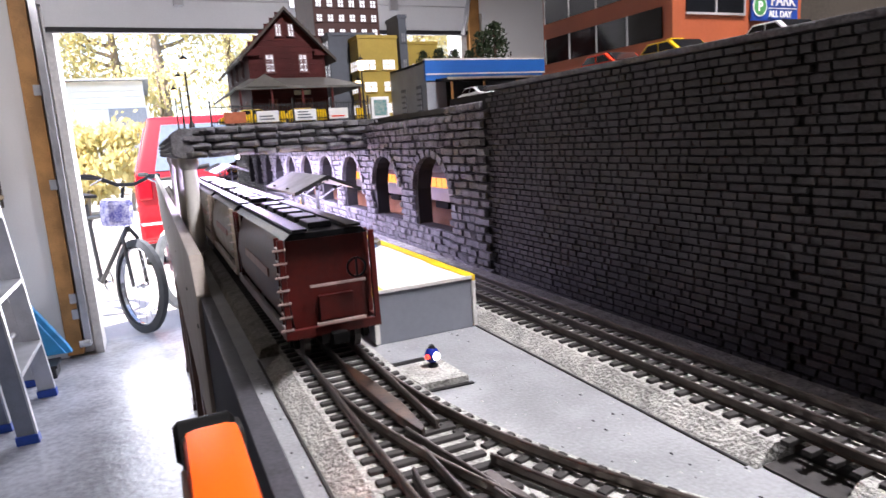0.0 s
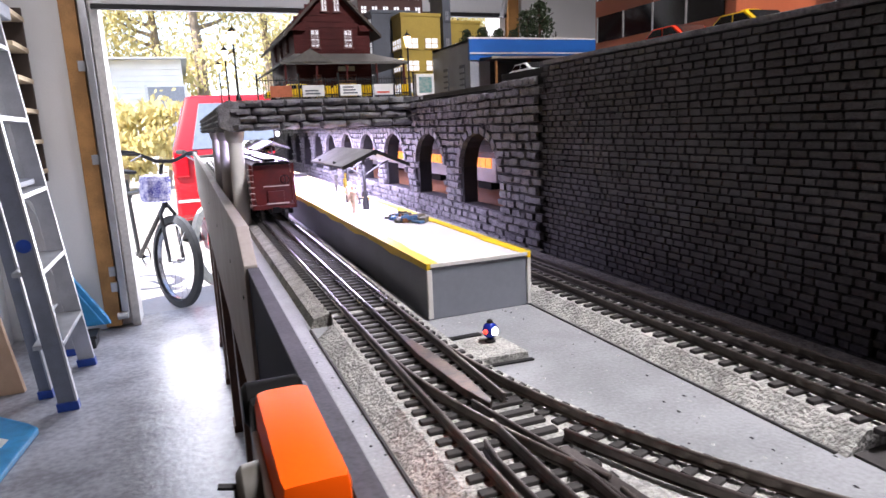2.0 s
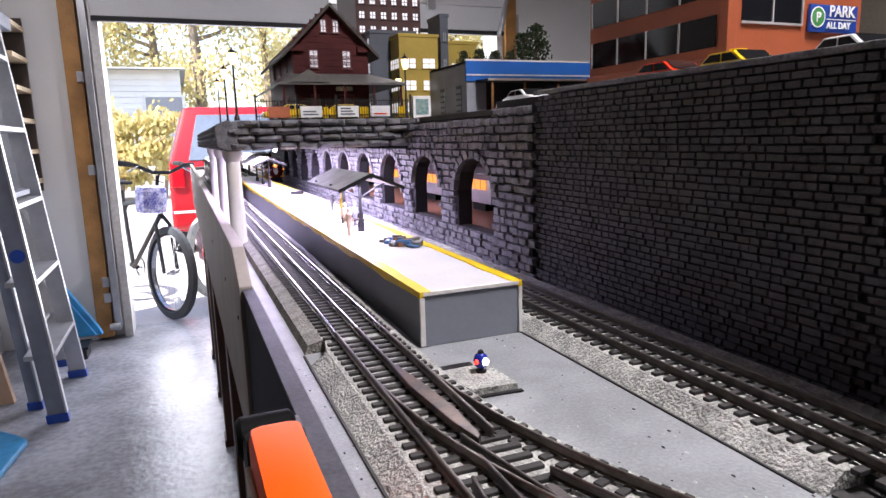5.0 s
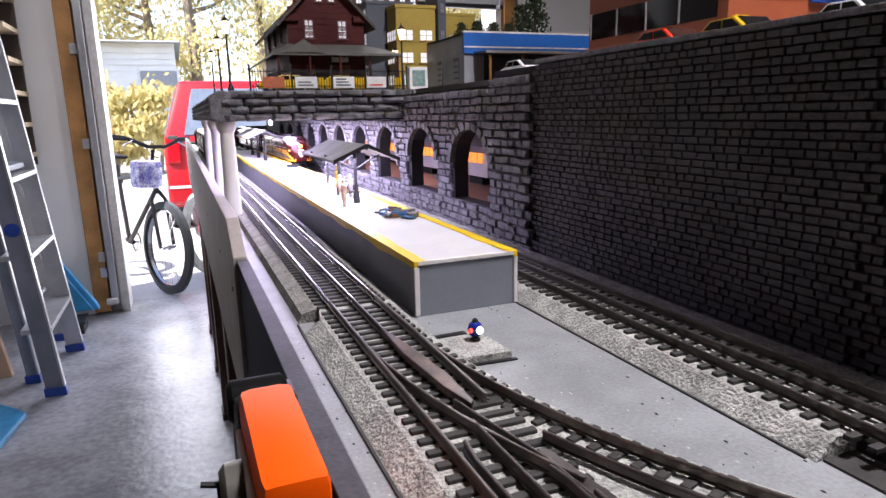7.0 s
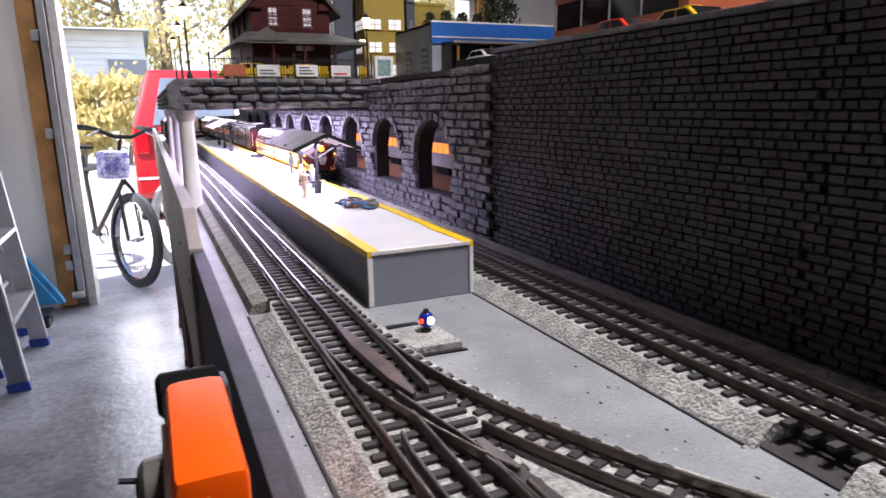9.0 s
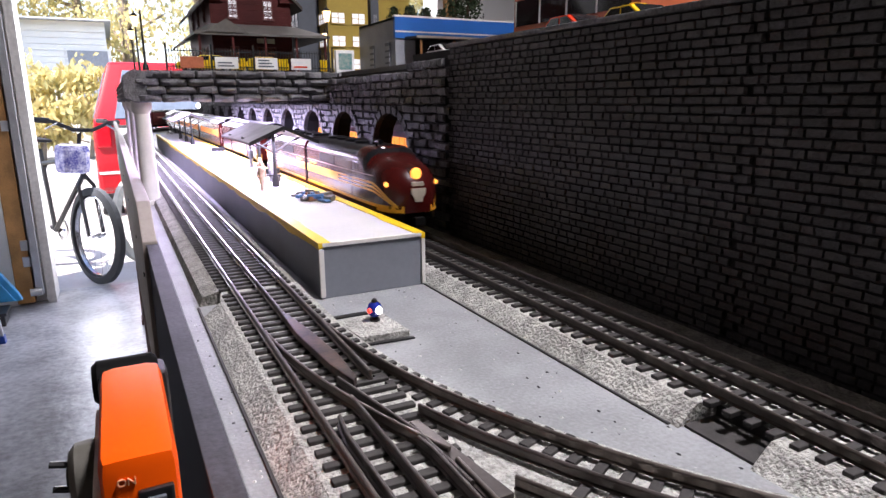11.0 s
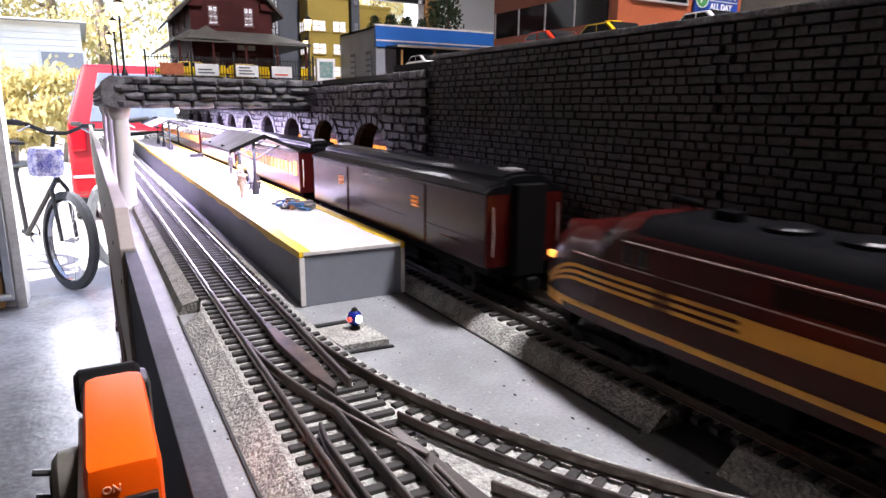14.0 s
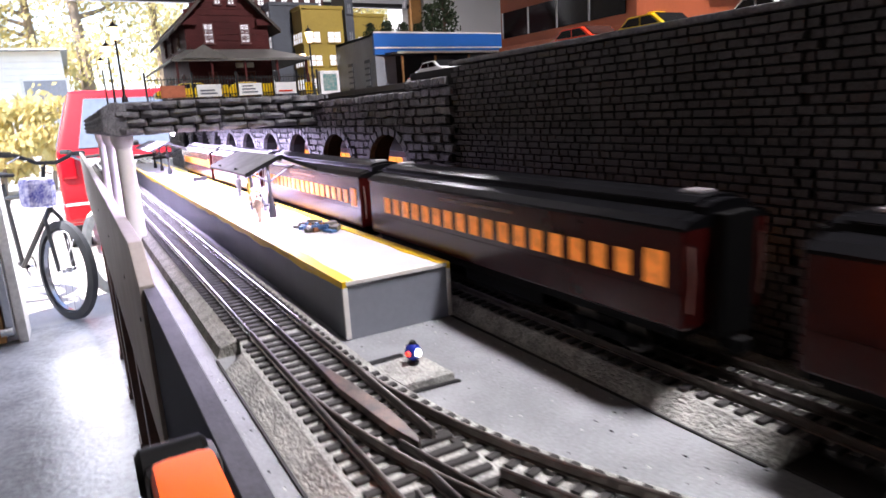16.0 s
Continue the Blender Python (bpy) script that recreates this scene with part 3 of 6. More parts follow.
def deck():
    th = thing("town_deck", pose(0, 0, 0), "raised grey town deck above the lower tracks", "deck", kind="structure")
    part("slab", Shape().box(WX + 0.022, 2.2, -0.6, 3.95, DZ - 0.012, DZ), DECK, th)
    part("slab", Shape().box(0.052, WX + 0.022, 0.935, 2.3, DZ - 0.012, DZ - 0.001), DECK, th)
    b = thing("stone_bridge", pose(0, 0, 0), "dark grey stone-faced bridge beam spanning the tracks", "bridge", kind="structure")
    part("beam", Shape().prism([(0.05, 1.212), (0.335, 1.206), (0.335, 1.25), (0.05, 1.25)], "y", 0.932, 0.96), MORTAR, b)
    part("side_beam", Shape().prism([(0.932, 1.21), (2.3, 1.21), (2.3, 1.25), (0.932, 1.25)], "x", 0.05, 0.07), MORTAR, b)
    part("corner_block", Shape().prism([(0.036, 1.216), (0.05, 1.209), (0.066, 1.209), (0.066, 1.25), (0.05, 1.252), (0.037, 1.243)], "y", 0.926, 0.95), STONE, b, "dark rounded end block", bevel=0.002)
    rnd = random.Random(5)
    for r in range(4):
        z = 1.2145 + 0.0106 * r
        x = 0.05 + (r % 2) * 0.012
        while x < 0.332:
            ln = min(rnd.uniform(0.022, 0.04), 0.338 - x)
            v, f = pillow_mesh(rnd, ln - 0.0008, 0.0104, 0.0115)
            m = Matrix.Translation((x + ln / 2, 0.932, z)) @ Matrix.Rotation(radians(90), 4, "Z")
            part("stone", Shape().add([m @ Vector(p) for p in v], f), STONE, b, smooth=True)
            x += ln
    side = Shape()
    for r in range(4):
        z = 1.2145 + 0.0106 * r
        y = 0.95
        while y < 2.28:
            ln = rnd.uniform(0.022, 0.04)
            v, f = pillow_mesh(rnd, ln - 0.0008, 0.0106, 0.006)
            side.add([(0.05 + a, y + ln / 2 + bb, z + c) for a, bb, c in v], f)
            y += ln
    part("side_stones", side, STONE, b, smooth=True, kind="stuff")


deck()


def column(y):
    th = thing("column", pose(0.057, y, 0), "smooth white round column holding up the stone bridge", "column", "bridge columns")
    part("shaft", Shape().turned([(0.0115, 1.075), (0.0112, 1.1), (0.0098, 1.195)], seg=24), COLUMN, th, smooth=True)
    part("base", Shape().box(-0.0135, 0.0135, -0.0135, 0.0135, 1.062, 1.076), COLUMN, th, bevel=0.002)
    part("capital", Shape().turned([(0.0100, 1.194), (0.0125, 1.199), (0.0135, 1.205), (0.0135, 1.211)], seg=24), COLUMN, th, smooth=True)


for cy in (0.945, 1.2, 1.5):
    column(cy)


def bridge_bulb():
    th = thing("bridge_lamp", pose(0.224, 1.75, 0), "bright white lamp hanging under the stone bridge", "lamp")
    part("stem", Shape().tube([(0, 0, 1.205), (0, 0, 1.2385)], 0.002, 8), BLACK, th)
    part("bulb", Shape().turned([(0.001, 1.193), (0.004, 1.195), (0.005, 1.199), (0.004, 1.203), (0.002, 1.206)], seg=14), mat("white_lamp_glow", (0.97, 0.95, 1.0), 0.3, glow=6.0, bump=0), th, "glowing white bulb", smooth=True)


bridge_bulb()

# ---- lower level behind the arches ----
tagged(part("lower_floor", Shape().box(WX + 0.022, 0.75, 0.4, 2.8, 1.09, 1.1), BROWN_FLOOR), "glossy brown floor behind the arches", "floor", kind="structure")
tagged(part("lower_back_wall", Shape().box(0.75, 0.77, 0.4, 2.8, 1.07, 1.2), WALLW), "white backing board behind the lower tracks", "wall", kind="structure")

# ---- trains ----
MAROON = mat("maroon_body_paint", (0.042, 0.0045, 0.0038), 0.24, spec=0.3, size=0.05, fine=0.004, var=0.25, bump=0.03)
GOLD = mat("gold_stripe_paint", (0.7, 0.32, 0.02), 0.35, size=0.03, fine=0.004, var=0.15, bump=0.0)
GOLD_DIM = mat("dim_gold_lettering", (0.16, 0.07, 0.02), 0.4, size=0.004, fine=0.001, var=0.6, bump=0.0)
ROOF_DARK = mat("dark_roof_paint", (0.006, 0.006, 0.007), 0.28, size=0.03, fine=0.004, var=0.4, bump=0.1, spec=0.08)
TRUCK = mat("truck_black", (0.005, 0.005, 0.005), 0.6, spec=0.06, size=0.02, fine=0.003)
WHEEL_STEEL = mat("wheel_steel", (0.06, 0.056, 0.052), 0.4, 0.6, size=0.02, fine=0.003)
AMBER = mat("amber_window_light", (1.0, 0.3, 0.04), 0.5, glow=0.1, var=0.45, size=0.008, bump=0)
HEADLIGHT = mat("headlight_glow", (1.0, 0.34, 0.05), 0.4, glow=0.75, bump=0)
PALE = mat("pale_emblem", (0.36, 0.31, 0.25), 0.5, size=0.01, fine=0.002)
HOP_RED = mat("hopper_red", (0.075, 0.008, 0.006), 0.45, spec=0.25, size=0.03, fine=0.004, var=0.35, second=(0.05, 0.008, 0.007))
HOP_PALE = mat("hopper_faded_lettering", (0.36, 0.16, 0.12), 0.5, size=0.015, fine=0.004, var=0.4)
HOP_TAN = mat("hopper_tan", (0.3, 0.24, 0.18), 0.45, size=0.03, fine=0.004, var=0.35)
RUNG = mat("rung_pale", (0.4, 0.3, 0.27), 0.5, size=0.01, fine=0.002)
DARK_GLASS = mat("dark_window", (0.01, 0.011, 0.013), 0.08, size=0.05, fine=0.01, bump=0)
SILVER = mat("silver_car_side", (0.45, 0.43, 0.44), 0.35, 0.6, size=0.05, fine=0.004, var=0.2)


def loft(sections, n=20):
    """A body through cross sections (y, half width, bottom, top, corner radius)."""
    v, f = [], []
    for y, w, zb, zt, r in sections:
        r = min(r, w * 0.95, (zt - zb) * 0.9)
        ring = [(-w, zb)]
        k = (n - 2) // 2
        for i in range(k):
            a = math.pi / 2 * i / (k - 1)
            ring.append((-w + r * (1 - math.cos(a)), zt - r + r * math.sin(a)))
        for i in range(k):
            a = math.pi / 2 * (1 - i / (k - 1))
            ring.append((w - r * (1 - math.cos(a)), zt - r + r * math.sin(a)))
        ring.append((w, zb))
        v += [(x, y, z) for x, z in ring]
    m = len(v) // len(sections)
    for s in range(len(sections) - 1):
        for i in range(m):
            j = (i + 1) % m
            f.append((s * m + i, s * m + j, s * m + m + j, s * m + m + i))
    f += [tuple(range(m))[::-1], tuple(range((len(sections) - 1) * m, len(sections) * m))]
    return v, f


def split(v, f, test):
    """Two shapes from one surface: the faces whose middle passes the test, and the rest."""
    a, b = Shape(), Shape()
    for face in f:
        c = sum((Vector(v[i]) for i in face), Vector()) / len(face)
        (a if test(c) else b).add([v[i] for i in face], [tuple(range(len(face)))])
    for s in (a, b):
        seen, out, faces = {}, [], []
        for face in s.f:
            ids = []
            for i in face:
                key = tuple(round(c, 6) for c in s.v[i])
                if key not in seen:
                    seen[key] = len(out)
                    out.append(s.v[i])
                ids.append(seen[key])
            faces.append(tuple(ids))
        s.v, s.f = out, faces
    return a, b


def bogie(parent, y, wheels=2, pitch=0.036):
    t = part("truck", Shape().box(-0.0245, -0.0205, y - pitch * 0.72, y + pitch * 0.72, 0.006, 0.0125).box(0.0205, 0.0245, y - pitch * 0.72, y + pitch * 0.72, 0.006, 0.0125).box(-0.021, 0.021, y - 0.008, y + 0.008, 0.007, 0.017), TRUCK, parent, bevel=0.001)
    for i in range(wheels):
        yy = y + (i - (wheels - 1) / 2) * pitch
        for sx in (-1, 1):
            part("wheel", Shape().tube([(sx * 0.0145, yy, 0.0095), (sx * 0.0185, yy, 0.0095)], [0.0095, 0.0092], 16), WHEEL_STEEL, t)
        for sx in (-1, 1):
            part("journal_box", Shape().box(sx * 0.0245 - 0.0018, sx * 0.0245 + 0.0018, yy - 0.0035, yy + 0.0035, 0.006, 0.0125), TRUCK, t, bevel=0.0008)


def coupler(parent, y, d):
    part("coupler", Shape().box(-0.003, 0.003, min(y, y + d * 0.012), max(y, y + d * 0.012), 0.0125, 0.0175).box(-0.005, 0.005, y + d * 0.009 - 0.003, y + d * 0.009 + 0.003, 0.0115, 0.019), TRUCK, parent, bevel=0.0008)


LOCO = [(-0.130, 0.0305, 0.0215, 0.0795, 0.014), (0.05, 0.0305, 0.0215, 0.0795, 0.014), (0.058, 0.0305, 0.0215, 0.0795, 0.016), (0.0665, 0.0303, 0.0215, 0.078, 0.018),
        (0.0735, 0.0302, 0.0215, 0.074, 0.02), (0.0785, 0.0300, 0.0215, 0.0712, 0.021), (0.090, 0.0296, 0.0215, 0.0702, 0.021), (0.100, 0.0287, 0.0215, 0.0689, 0.021),
        (0.110, 0.0267, 0.0217, 0.0664, 0.021), (0.118, 0.0235, 0.022, 0.0628, 0.0195), (0.1245, 0.0185, 0.0222, 0.0572, 0.0155), (0.1288, 0.0125, 0.023, 0.050, 0.011), (0.1308, 0.005, 0.027, 0.043, 0.0042)]


def half_width(y):
    for a, b in zip(LOCO, LOCO[1:]):
        if a[0] <= y <= b[0]:
            return a[1] + (b[1] - a[1]) * (y - a[0]) / (b[0] - a[0])
    return LOCO[-1][1]


def locomotive(label):
    th = thing("diesel_locomotive", pose(0, 0, 0), label, "locomotive", "units of the passenger train")
    v, f = loft(LOCO, 26)
    glazing, rest = split(v, f, lambda c: c.z > 0.063 and 0.0665 < c.y < 0.0735)
    roof, body = split(rest.v, rest.f, lambda c: c.z > 0.0705 and c.y < 0.05)
    part("body", body, MAROON, th, smooth=True)
    part("roof", roof, ROOF_DARK, th, "dark weathered roof", smooth=True)
    part("windshield", glazing, DARK_GLASS, th, "dark wraparound windshield", smooth=True)
    low = 0.0255
    for sx in (-1, 1):
        for z, h, start, end, m in ((0.0262, 0.0030, -0.1298, 0.1285, GOLD), (0.0232, 0.0032, 0.1, 0.1285, GOLD), (0.0400, 0.0088, -0.1298, -0.008, GOLD), (0.0400, 0.0018, -0.008, 0.125, GOLD), (0.0436, 0.0018, -0.008, 0.125, GOLD),
                             (0.0472, 0.0018, -0.008, 0.125, GOLD), (0.0545, 0.0006, -0.1298, 0.092, RUNG), (0.0668, 0.0006, -0.1298, 0.056, RUNG)):
            s = Shape()
            vv, ff = [], []
            for i in range(41):
                y = start + (end - start) * i / 40
                w = half_width(y) + 0.0004
                k = max(0.0, (y - 0.088) / 0.04) ** 1.8 if 0.03 < z < 0.052 else 0.0
                zz = low + (z - low) * (1 - min(k, 0.95))
                hh = h * (1 - 0.4 * min(k, 1.0))
                for dx, dz in ((0, 0), (0, hh), (-0.0012, hh), (-0.0012, 0)):
                    vv.append((sx * (w + dx), y, zz + dz))
            for i in range(40):
                for k in range(4):
                    ff.append((i * 4 + k, i * 4 + (k + 1) % 4, i * 4 + 4 + (k + 1) % 4, i * 4 + 4 + k))
            s.add(vv, ff)
            part("stripe", s, m, th, "gold painted stripe" if m is GOLD else "thin pale pinstripe")
        part("cab_window", Shape().box(sx * 0.0302 - 0.0008, sx * 0.0302 + 0.0008, 0.040, 0.0475, 0.0565, 0.0652), DARK_GLASS, th, bevel=0.0005)
        part("cab_window", Shape().box(sx * 0.0302 - 0.0008, sx * 0.0302 + 0.0008, 0.049, 0.0555, 0.0565, 0.0652), DARK_GLASS, th, bevel=0.0005)
        part("cab_door", Shape().box(sx * 0.0304 - 0.0005, sx * 0.0304 + 0.0005, 0.026, 0.036, 0.030, 0.0655), MAROON, th, bevel=0.0004)
        part("grille", Shape().box(sx * 0.0303 - 0.0006, sx * 0.0303 + 0.0006, -0.075, -0.02, 0.0565, 0.0655), ROOF_DARK, th, "dark louvred side grille")
        part("class_light", Shape().tube([(sx * 0.0235, 0.1115, 0.0485), (sx * 0.0254, 0.1165, 0.0485)], [0.0026, 0.0019], 10), HEADLIGHT, th, "glowing orange class light")
        part("lettering", Shape().box(sx * 0.0306 - 0.0003, sx * 0.0306 + 0.0003, -0.118, -0.09, 0.0505, 0.0528), GOLD, th, "gold lettering, unreadable")
    part("headlight", Shape().tube([(0, 0.104, 0.0595), (0, 0.1255, 0.0585)], [0.0078, 0.0063], 16), MAROON, th, smooth=True)
    part("headlight_lens", Shape().tube([(0, 0.1255, 0.0585), (0, 0.1275, 0.0584)], [0.0056, 0.0042], 16), HEADLIGHT, th, "glowing orange headlight")
    part("number_board", Shape().box(-0.0062, 0.0062, 0.1235, 0.1298, 0.0475, 0.0513), PALE, th, "pale board with a plain bar", bevel=0.0005)
    part("nose_emblem", Shape().prism([(-0.0075, 0.0458), (0.0075, 0.0458), (0.0068, 0.0403), (0.0042, 0.0368), (0.0042, 0.0333), (-0.0042, 0.0333), (-0.0042, 0.0368), (-0.0068, 0.0403)], "y", 0.123, 0.1316), PALE, th, "pale shield-shaped plate", bevel=0.0006)
    part("pilot", Shape().prism([(-0.02, 0.104), (0.02, 0.104), (0.011, 0.122), (-0.011, 0.122)], "z", 0.008, 0.023), TRUCK, th, bevel=0.0015)
    for k in range(4):
        y = -0.1 + 0.032 * k
        part("roof_fan", Shape().turned([(0.0115, 0.0785), (0.0115, 0.0812), (0.010, 0.0822)], 0, y, 16), ROOF_DARK, th)
    part("horn", Shape().tube([(0.008, 0.045, 0.083), (0.008, 0.062, 0.084)], [0.0012, 0.0028], 8).tube([(0.008, 0.05, 0.078), (0.008, 0.05, 0.083)], 0.0012, 6), ROOF_DARK, th)
    part("exhaust_stack", Shape().box(-0.004, 0.004, 0.018, 0.03, 0.078, 0.084), ROOF_DARK, th, bevel=0.001)
    part("underframe", Shape().box(-0.0225, 0.0225, -0.125, 0.105, 0.017, 0.029).box(-0.024, 0.024, -0.03, 0.03, 0.007, 0.02), TRUCK, th, bevel=0.001)
    # Added black sheet over the maroon end, stands for shade between the units.
    part("gap_shade_plate", Shape().prism([(-0.0296, 0.0215), (0.0296, 0.0215), (0.0296, 0.066), (0.022, 0.077), (-0.022, 0.077), (-0.0296, 0.066)], "y", -0.1335, -0.1298), TRUCK, th, "black plate added to keep the gap between units dark", bevel=0.0006)
    bogie(th, -0.083)
    bogie(th, 0.07)
    coupler(th, -0.13, -1)
    coupler(th, 0.122, 1)
    return th


CAR = 0.3515


def passenger_car(baggage, label, lit=True):
    th = thing("passenger_car", pose(0, 0, 0), label, "train car", "cars of the passenger train")
    h = CAR / 2
    w = 0.0305
    part("body", Shape().box(-w, w, -h, h, 0.026, 0.0745), MAROON, th, bevel=0.0012)
    arch = [(-w - 0.0008, 0.0735), (-w - 0.0008, 0.0752), (-0.026, 0.0785), (-0.0165, 0.0805), (-0.0155, 0.0845), (-0.009, 0.0865), (0, 0.0872), (0.009, 0.0865), (0.0155, 0.0845), (0.0165, 0.0805), (0.026, 0.0785), (w + 0.0008, 0.0752), (w + 0.0008, 0.0735)]
    part("roof", Shape().prism(arch, "y", -h + 0.006, h - 0.006), ROOF_DARK, th, "glossy black clerestory roof")
    for e in (-1, 1):
        part("roof_end", Shape().prism([(x, 0.0735 + (z - 0.0735) * 0.86) for x, z in arch], "y", min(e * (h - 0.006), e * h), max(e * (h - 0.006), e * h)), ROOF_DARK, th)
        part("diaphragm", Shape().box(-0.0115, 0.0115, min(e * h, e * (h + 0.007)), max(e * h, e * (h + 0.007)), 0.02, 0.08), TRUCK, th, "black folded end bellows", bevel=0.001)
        for sx in (-1, 1):
            part("grab_rail", Shape().tube([(sx * 0.026, e * (h + 0.0006), 0.034), (sx * 0.026, e * (h + 0.0016), 0.05), (sx * 0.026, e * (h + 0.0006), 0.066)], 0.0005, 6), RUNG, th)
        coupler(th, e * h, e)
    part("underframe", Shape().box(-0.025, 0.025, -h + 0.005, h - 0.005, 0.019, 0.0265).box(-0.02, -0.006, -0.05, 0.04, 0.008, 0.02).box(0.006, 0.02, -0.03, 0.06, 0.008, 0.02), TRUCK, th, bevel=0.001)
    for sx in (-1, 1):
        part("roof_rib", Shape().box(sx * 0.0158 - 0.0004, sx * 0.0158 + 0.0004, -h + 0.01, h - 0.01, 0.0812, 0.084), TRUCK, th)
        part("belt_rail", Shape().box(sx * w - 0.0006, sx * w + 0.0006, -h + 0.001, h - 0.001, 0.0425, 0.0437), MAROON, th)
        if baggage:
            for y in (0.076, -0.086):
                d = part("door", Shape().box(sx * w - 0.0008, sx * w + 0.0009, y - 0.016, y + 0.016, 0.028, 0.0715), MAROON, th, "sliding baggage door", bevel=0.0006)
                part("window", Shape().box(sx * w - 0.0005, sx * w + 0.0013, y - 0.0055, y + 0.0055, 0.0535, 0.0615), AMBER if lit else DARK_GLASS, d, "small glowing amber pane")
                for zz in (0.0558, 0.0592):
                    part("bar", Shape().box(sx * w + 0.0, sx * w + sx * 0.0018, y - 0.0055, y + 0.0055, zz - 0.0004, zz + 0.0004), MAROON, d)
            part("lettering", Shape().box(sx * w - 0.0003, sx * w + 0.0003, -0.03, 0.025, 0.0672, 0.0692).box(sx * w - 0.0003, sx * w + 0.0003, 0.115, 0.14, 0.038, 0.0395), GOLD_DIM, th, "thin gold lettering, unreadable")
        else:
            n = 17
            for i in range(n):
                y = -0.139 + 0.278 * i / (n - 1)
                part("window", Shape().box(sx * w - 0.0005, sx * w + 0.0006, y - 0.0052, y + 0.0052, 0.0475, 0.0605), AMBER if lit else DARK_GLASS, th, "glowing amber window")
            part("window", Shape().box(sx * w - 0.0005, sx * w + 0.0006, 0.153, 0.166, 0.046, 0.063), AMBER if lit else DARK_GLASS, th, "glowing amber door window")
            part("lettering", Shape().box(sx * w - 0.0003, sx * w + 0.0003, -0.045, 0.045, 0.0672, 0.0692), GOLD_DIM, th, "thin gold lettering, unreadable")
    # Vents and hatches in silver, so the roof's glints are in their colour.
    for i in range(7):
        y = -0.14 + 0.0465 * i
        part("glint_vent", Shape().box(-0.0185, -0.0155, y - 0.004, y + 0.004, 0.0805, 0.0825), SILVER, th, bevel=0.0006)
    for e in (-1, 1):
        part("roof_hatch", Shape().box(-0.006, 0.006, e * 0.158 - 0.006, e * 0.158 + 0.006, 0.0862, 0.0885), SILVER, th, "roof hatch, silver to carry its highlight", bevel=0.001)
    bogie(th, -0.118)
    bogie(th, 0.118)
    return th


